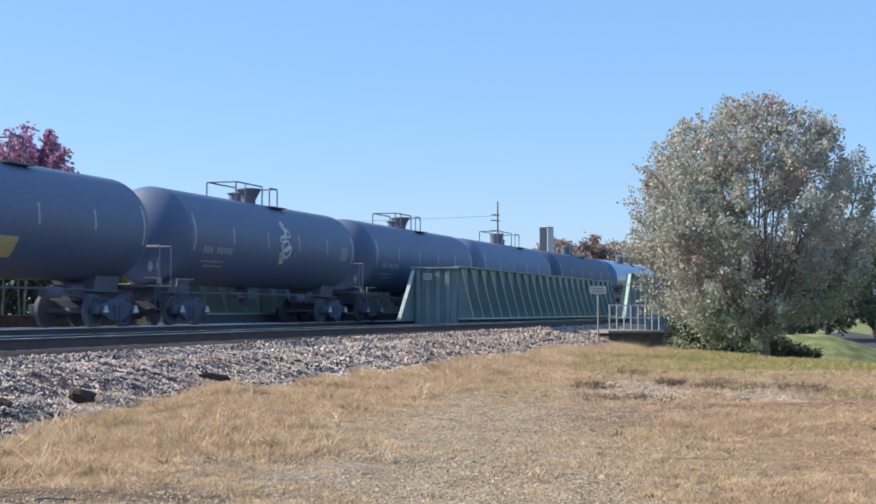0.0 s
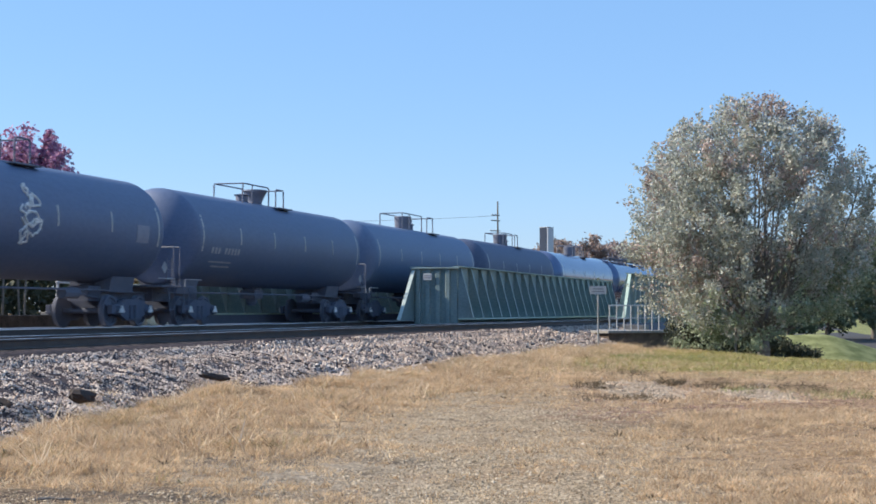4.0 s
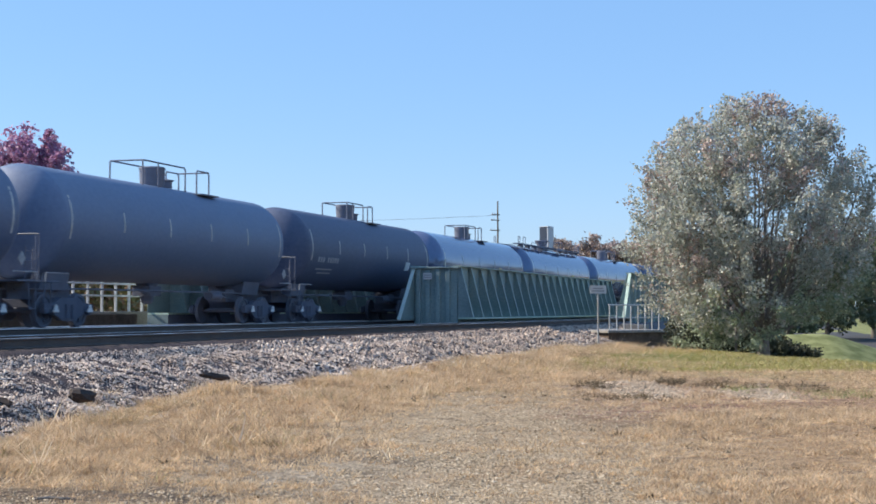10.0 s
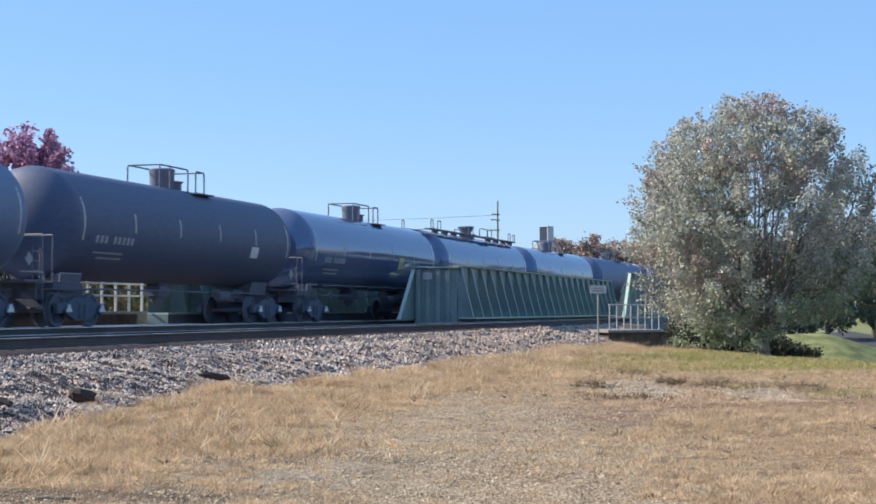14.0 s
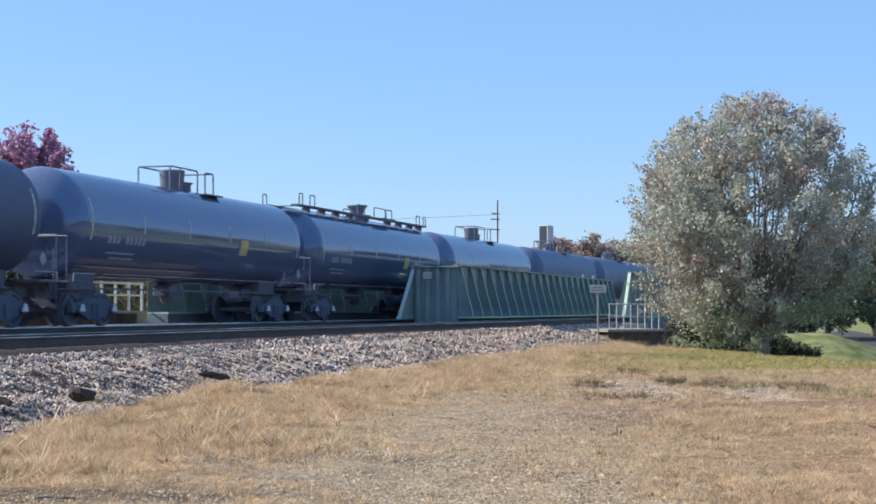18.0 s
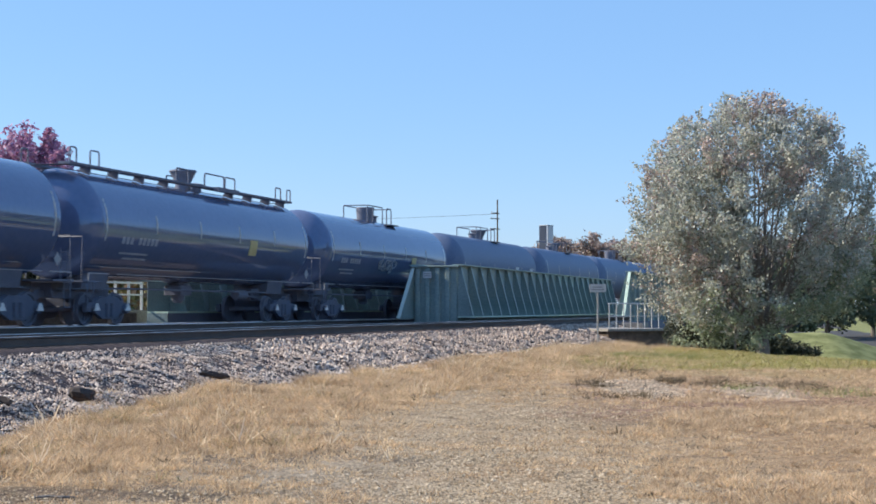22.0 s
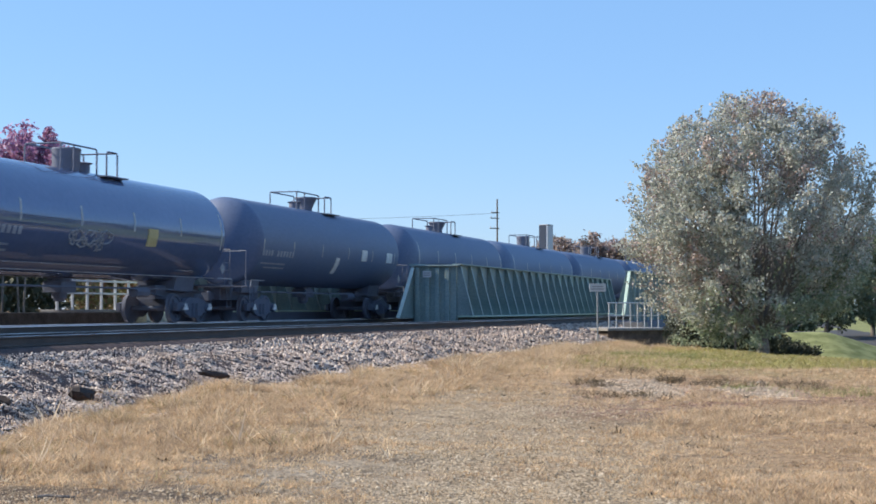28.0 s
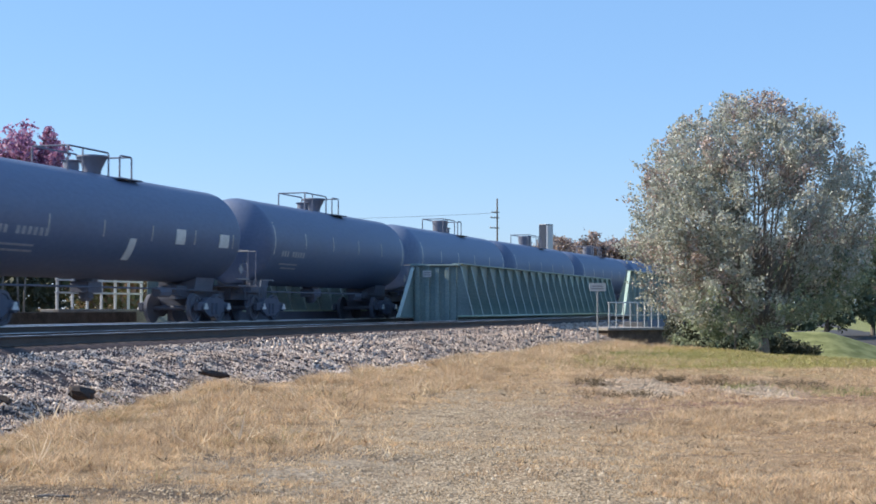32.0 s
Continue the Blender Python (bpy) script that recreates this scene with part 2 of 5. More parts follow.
M_PALE_ROCK = material("pale_rock", (0.20, 0.165, 0.13), (0.50, 0.44, 0.36), 0.9, scale=9, fine=60, bump=0.4)
M_CONCRETE = material("concrete_weathered", (0.16, 0.15, 0.14), (0.33, 0.31, 0.28), 0.9, scale=1.5, fine=25, bump=0.3)
M_ASPHALT = material("asphalt", (0.030, 0.030, 0.032), (0.06, 0.058, 0.058), 0.9, scale=2.0, fine=30, bump=0.2)
# Brown-stained concrete, darkened further to hold the shade on wing wall and kerb.
M_CONCRETE_SHADED = material("concrete_stained_shaded", (0.055, 0.042, 0.034), (0.16, 0.125, 0.10), 0.9, scale=2.5, fine=25, bump=0.3, spec=0.2)
M_GALV = material("galvanised_steel", (0.42, 0.43, 0.44), (0.6, 0.6, 0.6), 0.5, metal=0.5, scale=6, fine=60, bump=0.03)
M_SIGN = material("sign_white_face", (0.52, 0.53, 0.54), (0.64, 0.65, 0.65), 0.5, scale=3, fine=40, bump=0.0)
M_SIGNTEXT = material("sign_faded_print", (0.26, 0.27, 0.29), (0.36, 0.37, 0.39), 0.6, bump=0.0)
M_CLAD_PALE = material("pale_cladding", (0.40, 0.44, 0.52), (0.50, 0.54, 0.61), 0.6, scale=0.5, fine=6, bump=0.0, spec=0.2)
M_CLAD_DARK = material("dark_cladding", (0.030, 0.044, 0.075), (0.045, 0.062, 0.098), 0.7, scale=0.5, fine=6, bump=0.0, spec=0.2)
M_WOOD_POLE = material("pole_timber", (0.09, 0.07, 0.055), (0.18, 0.15, 0.12), 0.9, scale=2, fine=30, stretch=(1, 1, 0.15))
M_BARK = material("bark", (0.10, 0.09, 0.08), (0.28, 0.26, 0.24), 0.95, scale=3, fine=30, bump=0.6, dist=0.02, stretch=(1, 1, 0.3))
# M_LEAF, M_LEAF_GREEN, M_LEAF_RED and M_LEAF_ORANGE hold some haze in their colours.
M_LEAF = material("leaf_grey_green", (0.26, 0.29, 0.245), (0.55, 0.56, 0.51), 0.55, scale=0.5, fine=6, bump=0.0, sub=0.36,
                  island=[(0.18, 0.22, 0.16), (0.52, 0.54, 0.475), (0.31, 0.35, 0.28), (0.61, 0.62, 0.57), (0.23, 0.28, 0.21), (0.55, 0.57, 0.51), (0.53, 0.45, 0.40), (0.40, 0.43, 0.365)])
M_LEAF_RUST = material("leaf_rust", (0.36, 0.26, 0.21), (0.54, 0.43, 0.37), 0.45, scale=0.5, fine=6, bump=0.0, sub=0.22,
                       island=[(0.34, 0.24, 0.21), (0.55, 0.46, 0.43), (0.36, 0.31, 0.27), (0.45, 0.33, 0.32), (0.28, 0.29, 0.25), (0.42, 0.40, 0.35)])
M_LEAF_LOW = material("leaf_low_green", (0.15, 0.20, 0.12), (0.34, 0.40, 0.27), 0.42, scale=0.5, fine=6, bump=0.0, sub=0.36,
                      island=[(0.16, 0.22, 0.14), (0.40, 0.46, 0.33), (0.26, 0.33, 0.21), (0.50, 0.54, 0.41), (0.20, 0.27, 0.17), (0.35, 0.41, 0.28)])
M_LEAF_GREEN = material("leaf_green", (0.09, 0.125, 0.075), (0.17, 0.20, 0.115), 0.5, scale=0.5, fine=6, bump=0.0, sub=0.3,
                        island=[(0.09, 0.125, 0.075), (0.14, 0.175, 0.105), (0.19, 0.21, 0.13), (0.105, 0.14, 0.09)])
M_LEAF_RED = material("leaf_red", (0.34, 0.15, 0.25), (0.50, 0.26, 0.37), 0.6, scale=0.5, fine=6, bump=0.0, sub=0.3,
                      island=[(0.20, 0.10, 0.22), (0.52, 0.28, 0.45), (0.35, 0.17, 0.33), (0.62, 0.42, 0.56)])
M_LEAF_ORANGE = material("leaf_orange", (0.26, 0.19, 0.165), (0.36, 0.27, 0.24), 0.6, scale=0.2, fine=3, bump=0.0, sub=0.25,
                         island=[(0.25, 0.18, 0.165), (0.36, 0.26, 0.24), (0.23, 0.22, 0.19), (0.34, 0.29, 0.27), (0.30, 0.30, 0.26)])
# Leaf green darkened to put shade behind the train and the broad tree.
M_LEAF_SHADED = material("leaf_shaded", (0.040, 0.055, 0.040), (0.08, 0.09, 0.062), 0.7, scale=0.5, fine=6, bump=0.0, sub=0.1,
                     island=[(0.02, 0.032, 0.016), (0.05, 0.065, 0.035), (0.09, 0.085, 0.05), (0.03, 0.045, 0.024)])
M_BUSH = material("leaf_bush", (0.05, 0.08, 0.03), (0.16, 0.15, 0.06), 0.6, scale=0.5, fine=6, bump=0.0, sub=0.2,
                  island=[(0.06, 0.09, 0.04), (0.18, 0.17, 0.07), (0.26, 0.22, 0.09), (0.24, 0.12, 0.08), (0.30, 0.18, 0.13)])
M_BLADE = material("dry_grass", (0.20, 0.112, 0.066), (0.97, 0.75, 0.50), 0.8, scale=1.3, fine=8.0, bump=0.0, sub=0.42, tint=0.62, mix=0.55, spec=0.2,
                   island=[(0.60, 0.44, 0.26), (0.88, 0.70, 0.46), (0.14, 0.09, 0.05), (0.97, 0.82, 0.60), (0.34, 0.30, 0.15), (0.76, 0.54, 0.35), (0.08, 0.052, 0.03), (0.88, 0.68, 0.45)])
M_OLIVE = material("olive_grass", (0.16, 0.145, 0.055), (0.42, 0.36, 0.16), 0.8, scale=0.8, fine=4.0, bump=0.0, sub=0.25,
                   island=[(0.15, 0.14, 0.055), (0.40, 0.35, 0.16), (0.24, 0.22, 0.09), (0.50, 0.42, 0.21)])
M_STALK = material("pale_straw", (0.62, 0.49, 0.32), (0.95, 0.80, 0.58), 0.8, scale=0.8, fine=4.0, bump=0.0, sub=0.35)
M_DEAD = material("dead_weed", (0.060, 0.044, 0.028), (0.19, 0.145, 0.085), 0.85, scale=0.8, fine=4.0, bump=0.0, sub=0.15)
M_WEED = material("weed_green", (0.17, 0.20, 0.065), (0.31, 0.32, 0.125), 0.8, scale=0.5, fine=3.0, bump=0.0, sub=0.2)
M_BLADE_GREEN = material("grass_greenish", (0.23, 0.22, 0.070), (0.44, 0.39, 0.150), 0.8, scale=0.3, fine=3.0, bump=0.0, sub=0.2,
                         island=[(0.20, 0.21, 0.065), (0.42, 0.37, 0.145), (0.28, 0.27, 0.09), (0.50, 0.43, 0.19)])


def ground_material():
    """Dry mown grass that turns to gravel near the camera, bare patches, green towards the tree and beyond the cutting."""
    mt = material("mown_dry_ground", (0.12, 0.08, 0.045), (0.46, 0.33, 0.20), 0.95, scale=0.9, fine=30, bump=0.5, dist=0.02, mix=0.6)
    nt = mt.node_tree
    N, L = nt.nodes, nt.links
    bsdf = N["Principled BSDF"]
    base = bsdf.inputs["Base Color"].links[0].from_socket
    tc = N.new("ShaderNodeTexCoord")

    def blob(cx, cy, rx, ry, edge, wob, seed, most=1.0):
        mp = N.new("ShaderNodeMapping")
        mp.vector_type = 'TEXTURE'
        mp.inputs["Location"].default_value = (cx, cy, 0)
        mp.inputs["Scale"].default_value = (rx, ry, 1000)
        L.new(tc.outputs["Object"], mp.inputs[0])
        ln = N.new("ShaderNodeVectorMath")
        ln.operation = 'LENGTH'
        L.new(mp.outputs[0], ln.inputs[0])
        ns = N.new("ShaderNodeTexNoise")
        ns.inputs["Scale"].default_value, ns.inputs["Detail"].default_value = seed, 6
        L.new(tc.outputs["Object"], ns.inputs["Vector"])
        ad = N.new("ShaderNodeMath")
        ad.operation = 'MULTIPLY_ADD'
        ad.inputs[1].default_value = wob
        L.new(ns.outputs[0], ad.inputs[0])
        L.new(ln.outputs["Value"], ad.inputs[2])
        mr = N.new("ShaderNodeMapRange")
        mr.inputs[1].default_value, mr.inputs[2].default_value = 1 + wob * 0.5 - edge, 1 + wob * 0.5 + edge
        mr.inputs[3].default_value, mr.inputs[4].default_value = most, 0
        L.new(ad.outputs[0], mr.inputs[0])
        return mr.outputs[0]

    def speckle(a, b, sc):
        ns = N.new("ShaderNodeTexNoise")
        ns.inputs["Scale"].default_value, ns.inputs["Detail"].default_value = sc, 8
        L.new(tc.outputs["Object"], ns.inputs["Vector"])
        rp = N.new("ShaderNodeValToRGB")
        rp.color_ramp.elements[0].position, rp.color_ramp.elements[1].position = 0.38, 0.62
        rp.color_ramp.elements[0].color, rp.color_ramp.elements[1].color = (*a, 1), (*b, 1)
        L.new(ns.outputs[0], rp.inputs[0])
        return rp.outputs[0]

    def lay(under, over, fac):
        mm = N.new("ShaderNodeMixRGB")
        L.new(fac, mm.inputs[0])
        L.new(under, mm.inputs[1])
        L.new(over, mm.inputs[2])
        return mm.outputs[0]

    gravel = speckle((0.10, 0.076, 0.048), (0.52, 0.42, 0.29), 26)
    pale = speckle((0.16, 0.12, 0.08), (0.44, 0.36, 0.26), 9)
    bare = speckle((0.22, 0.135, 0.085), (0.84, 0.66, 0.47), 7)
    umber = speckle((0.085, 0.046, 0.034), (0.30, 0.185, 0.135), 8)
    green = speckle((0.19, 0.18, 0.055), (0.37, 0.33, 0.12), 3)
    lawn = speckle((0.15, 0.165, 0.065), (0.26, 0.27, 0.12), 1.5)
    dark = speckle((0.028, 0.021, 0.017), (0.13, 0.094, 0.068), 16)
    c = lay(base, gravel, blob(0.3, 11.0, 2.7, 9.0, 0.35, 1.0, 0.6))
    c = lay(c, gravel, blob(1.35, 21.0, 2.1, 8.0, 0.4, 1.0, 0.5, 0.85))
    rust = speckle((0.13, 0.08, 0.045), (0.40, 0.27, 0.155), 14)
    ns = N.new("ShaderNodeTexNoise")
    ns.inputs["Scale"].default_value, ns.inputs["Detail"].default_value = 0.55, 7
    L.new(tc.outputs["Object"], ns.inputs["Vector"])
    for over, lo, hi in ((rust, 0.52, 0.66), (dark, 0.36, 0.28)):
        mr = N.new("ShaderNodeMapRange")
        mr.inputs[1].default_value, mr.inputs[2].default_value = lo, hi
        mr.inputs[4].default_value = 0.75
        L.new(ns.outputs[0], mr.inputs[0])
        c = lay(c, over, mr.outputs[0])
    c = lay(c, rust, blob(6.5, 19, 4.6, 10, 0.5, 0.8, 0.5, 0.6))
    c = lay(c, dark, blob(3.6, 20.5, 1.6, 1.6, 0.5, 1.2, 1.2, 0.45))
    grey = speckle((0.085, 0.072, 0.056), (0.40, 0.34, 0.265), 20)
    c = lay(c, grey, blob(-1.4, 14.2, 1.1, 2.3, 0.8, 0.8, 1.6, 0.8))
    c = lay(c, dark, blob(-3.1, 12.3, 1.9, 0.85, 0.3, 1.2, 2.0, 0.85))
    c = lay(c, dark, blob(-1.8, 15.7, 1.2, 0.6, 0.4, 1.2, 2.0, 0.6))
    fl = N.new("ShaderNodeTexNoise")
    fl.inputs["Scale"].default_value, fl.inputs["Detail"].default_value = 2.4, 6
    L.new(tc.outputs["Object"], fl.inputs["Vector"])
    for over, lo, hi, most in ((dark, 0.45, 0.36, 0.55), (pale, 0.56, 0.66, 0.35)):
        mr = N.new("ShaderNodeMapRange")
        mr.inputs[1].default_value, mr.inputs[2].default_value = lo, hi
        mr.inputs[4].default_value = most
        L.new(fl.outputs[0], mr.inputs[0])
        c = lay(c, over, mr.outputs[0])
    c = lay(c, umber, blob(2.7, 22.4, 1.2, 1.8, 0.4, 1.2, 1.4, 0.7))
    c = lay(c, umber, blob(3.9, 25.6, 1.5, 3.6, 0.4, 1.4, 1.6, 0.9))
    c = lay(c, umber, blob(6.2, 27.4, 1.7, 3.6, 0.4, 1.4, 1.6, 0.9))
    c = lay(c, bare, blob(3.7, 27.6, 0.80, 2.9, 0.3, 1.4, 2.0))
    c = lay(c, bare, blob(5.6, 26.6, 0.60, 2.0, 0.3, 1.4, 2.3))
    c = lay(c, green, blob(9.0, 57.5, 7.4, 20.5, 0.4, 0.5, 0.2))
    c = lay(c, lawn, blob(60, 160, 55, 125, 0.1, 0.1, 0.1))
    c = lay(c, lawn, blob(-60, 120, 48, 120, 0.1, 0.1, 0.1))
    c = lay(c, lawn, blob(23, 82, 9.5, 19, 0.15, 0.2, 0.3))
    L.new(c, bsdf.inputs["Base Color"])
    return mt


M_GROUND = ground_material()

# ---- ground: one sheet to the horizon ----


def build_ground():
    xs = sorted(set([round(-30 + 0.6 * i, 2) for i in range(120)] + [-2500, -1500, -800, -400, -220, -140, -90, -60, -45, 50, 60, 75, 95, 130, 200, 350, 700, 1400, 2500]))
    ys = sorted(set([round(-4 + 0.6 * i, 2) for i in range(200)] + [-1500, -600, -200, -60, -20, 120, 130, 145, 165, 200, 260, 350, 500, 800, 1500, 3000]))
    verts = np.array([(x, y, ground_z(x, y)) for y in ys for x in xs])
    nx = len(xs)
    faces = np.array([(j * nx + i, j * nx + i + 1, (j + 1) * nx + i + 1, (j + 1) * nx + i) for j in range(len(ys) - 1) for i in range(nx - 1)])
    me = bulk("ground", verts, faces, M_GROUND)
    for p in me.polygons:
        p.use_smooth = True
    return tagged(new("ground", me), "dry mown grass lot with worn gravel patches", "ground", kind="structure")


build_ground()


# ---- ballast bed and tracks ----
def bed(name, d0, d1, s0, s1, label):
    """An embankment of ballast: flat top between d0 and d1, sides that slope to the ground."""
    top, foot = RAIL_Z - 0.20, -0.25
    prof = [(d0 - 2.6, foot), (d0 - 0.35, top - 0.30), (d0, top - 0.21), (d0 + 0.3, top - 0.05), (d0 + 0.44, top + 0.012), (d0 + 0.8, top + 0.012), (d1, top + 0.012), (d1 + 0.4, top - 0.12), (d1 + 2.6, foot)]
    n = int((s1 - s0) / 1.0)
    verts, faces = [], []
    for i in range(n + 1):
        s = s0 + (s1 - s0) * i / n
        for d, z in prof:
            wob = (0.06 if d < d0 + 0.4 or d > d1 else 0.012) * noise.noise((s * 0.8, d * 0.8, 5))
            verts.append(tuple(at(s, d + wob * 2, z + wob)))
    k = len(prof)
    for i in range(n):
        for j in range(k - 1):
            faces.append((i * k + j, (i + 1) * k + j, (i + 1) * k + j + 1, i * k + j + 1))
    faces += [tuple(range(k)), tuple(n * k + j for j in range(k - 1, -1, -1))]
    sh = Shape()
    sh.add(verts, faces)
    ob = new(name, sh.mesh(name, M_BALLAST_BED, flat=False))
    return tagged(ob, label, "ballast", kind="structure")


D_CREST = 13.2
bed("ballast_bed", D_CREST, 24.8, -60, 48, "grey crushed-stone railway embankment")
bed("ballast_bed", D_CREST, 18.6, 48, 59.7, "grey crushed-stone embankment at the skew of the bridge")
bed("ballast_bed", D_CREST, 16.0, 59.7, 77, "grey crushed-stone embankment before the bridge")
bed("ballast_bed", D_CREST, 24.5, 101, 420, "grey crushed-stone embankment beyond the bridge")

RAIL_PROFILE = [(-0.07, 0), (0.07, 0), (0.07, 0.012), (0.012, 0.03), (0.010, 0.13), (0.036, 0.14), (0.036, 0.168), (-0.036, 0.168), (-0.036, 0.14), (-0.010, 0.13), (-0.012, 0.03), (-0.07, 0.012)]

HEAD_THIN = [(-0.036, 0.164), (0.036, 0.164), (0.036, 0.170), (0.030, 0.176), (0.0, 0.178), (-0.030, 0.176), (-0.036, 0.170)]
HEAD_FULL = [(-0.038, 0.157), (0.038, 0.157), (0.038, 0.168), (0.034, 0.174), (0.022, 0.179), (0.0, 0.181), (-0.022, 0.179), (-0.034, 0.174), (-0.038, 0.168)]


def track(label, where, z, head, top, finish):
    t = thing("railway_track", label, "railway track", "railway tracks", kind="structure")
    stations = [-60 + 6 * i for i in range(81)]
    for side in (-1, 1):
        sh, hd = Shape(), Shape()
        for shape, prof in ((sh, RAIL_PROFILE), (hd, top)):
            k = len(prof)
            verts = [tuple(where(s) @ Vector((0, side * GAUGE / 2 + a, z + b))) for s in stations for a, b in prof]
            faces = [(j * k + i, j * k + (i + 1) % k, (j + 1) * k + (i + 1) % k, (j + 1) * k + i) for j in range(len(stations) - 1) for i in range(k)]
            shape.add(verts, faces + [tuple(range(k)), tuple(range(len(verts) - 1, len(verts) - k - 1, -1))])
        rl = part("rail", sh, M_RAIL, t, "rust-brown steel rail")
        part("rail_head", hd, head, rl, finish, True)
    tie = Shape().box(-0.115, 0.115, -1.3, 1.3, -0.17, 0.0, c=0.012).mesh("tie", M_TIE)
    for i in range(140):
        o = part("tie", tie, M_TIE, t)
        o.matrix_basis = where(6 + i * 0.5) @ pose(0, random.uniform(-0.03, 0.03), z + random.uniform(-0.006, 0.004))
    return t


track("empty railway track on wooden ties and ballast", lambda s: TRK @ pose(s, D_NEAR, 0), RAIL_Z - 0.18, M_RAIL_DULL, HEAD_THIN, "running surface with a broken glint in its colour")
track("railway track under the passing tank train", on_bend, RAIL_T - 0.18, M_RAIL_HEAD, HEAD_FULL, "polished running surface")


# ---- bridge ----
G_TOP, G_BOT = RAIL_Z + 2.38, RAIL_Z - 1.2


def girder(d, start, end, brace_side, label, pale_end, yaw=0.0, w=0.72, floor=0.10, top=G_TOP):
    g = thing("plate_girder", label, "bridge girder", "bridge girders", TRK @ pose(start, d, 0, 0, 0, yaw))
    s0, s1 = 0.0, end - start
    part("web", Shape().box(s0, s1, -0.012, 0.012, G_BOT, top), M_GREEN, g)
    part("top_flange", Shape().box(s0 - 0.05, s1 + 0.05, -0.22, 0.22, top, top + 0.05), M_GREEN, g)
    part("bottom_flange", Shape().box(s0, s1, -0.22, 0.22, G_BOT - 0.05, G_BOT), M_GREEN, g)
    ledge = Shape().box(s0, s1, min(0, brace_side * 0.8), max(0, brace_side * 0.8), RAIL_Z + floor, RAIL_Z + floor + 0.06)
    part("floor_edge", ledge, M_GREEN_PALE, g, "pale steel floor edge")
    if floor > 0.2:
        part("kick_plate", Shape().box(s0, s1, brace_side * 0.78 - 0.01, brace_side * 0.78 + 0.01, RAIL_Z - 0.25, RAIL_Z + floor), M_STEEL_DARK, g, "dark upright plate along the floor")
        part("end_plate", Shape().box(s0 - 0.03, s0 - 0.005, min(-0.012, brace_side * 0.79), max(-0.012, brace_side * 0.79), RAIL_Z - 0.25, RAIL_Z + floor), M_GREEN, g)
    zb, zt = RAIL_Z + floor + 0.06, top - 0.02
    plate = Shape()
    plate.add([(x, brace_side * a, z) for x in (-0.008, 0.008) for a, z in ((0.014, zb), (w, zb), (0.12, zt), (0.014, zt))],
              [(0, 1, 2, 3), (7, 6, 5, 4), (0, 4, 5, 1), (1, 5, 6, 2), (2, 6, 7, 3), (3, 7, 4, 0)])
    edge = Shape()
    ln = math.hypot(w - 0.12, zt - zb)
    nx, nz = (zt - zb) / ln, (w - 0.12) / ln
    edge.add([(x, brace_side * (a + o * nx), z + o * nz) for x in (-0.07, 0.07) for a, z, o in ((w, zb, 0), (w, zb, 0.02), (0.12, zt, 0.02), (0.12, zt, 0))],
             [(0, 1, 2, 3), (7, 6, 5, 4), (0, 4, 5, 1), (1, 5, 6, 2), (2, 6, 7, 3), (3, 7, 4, 0)])
    pm, em = plate.mesh("knee_brace", M_GREEN), edge.mesh("brace_flange", M_GREEN)
    if pale_end:
        # the end runs down on a slope, its flange turned along it
        part("end_web", Shape().prism([(s0 - 2.0, zb - 0.1), (s0, zb - 0.1), (s0, top)], -0.012, 0.012), M_GREEN, g)
        tilt = math.atan2(top - zb + 0.1, 2.0)
        part("end_flange", Shape().box(0, math.hypot(2.0, top - zb + 0.1), -0.075, 0.075, 0, 0.04, pose(s0 - 2.0, 0, zb - 0.1, 0, -math.degrees(tilt), 0)), pale_end, g, "pale sloping end flange, sunlight in its colour")
        part("end_post", Shape().box(s0 - 0.02, s0 + 0.0, -0.06, 0.06, zb - 0.1, top), M_GREEN, g)
    n = int((s1 - s0) / 1.58)
    for i in range(1 if floor > 0.2 else 0, n + 1):
        k = part("knee_brace", pm, M_GREEN, g)
        k.location.x = s0 + 0.02 + (s1 - s0 - 0.04) * i / n
        part("brace_flange", em, M_GREEN, k)
    for i in range(n):
        st = part("stiffener", Shape().box(-0.01, 0.01, min(0, -brace_side * 0.18), max(0, -brace_side * 0.18), G_BOT, top), M_GREEN, g)
        st.location.x = s0 + 0.5 + (s1 - s0 - 1) * i / n
    return g


S_MID, S_MID_END = 60.2, 95.5
D_G1, D_G2 = 17.24, 19.14
MID_TOP = RAIL_Z + 2.285
girder(D_G1, S_MID, S_MID_END, -1, "green painted steel plate girder with knee braces", None, w=0.67, top=MID_TOP)
girder(D_G2, S_MID, S_MID_END, 1, "green painted steel plate girder beside the passing train", M_GREEN_LIT, -1.0, 0.58, top=MID_TOP)
girder(12.9, 77.6, 115, 1, "green painted plate girder with a pale sloped end brace", M_GREEN_PALE)
girder(24.6, 46.85, 92.5, -1, "green painted plate girder behind the train", None, floor=0.32)


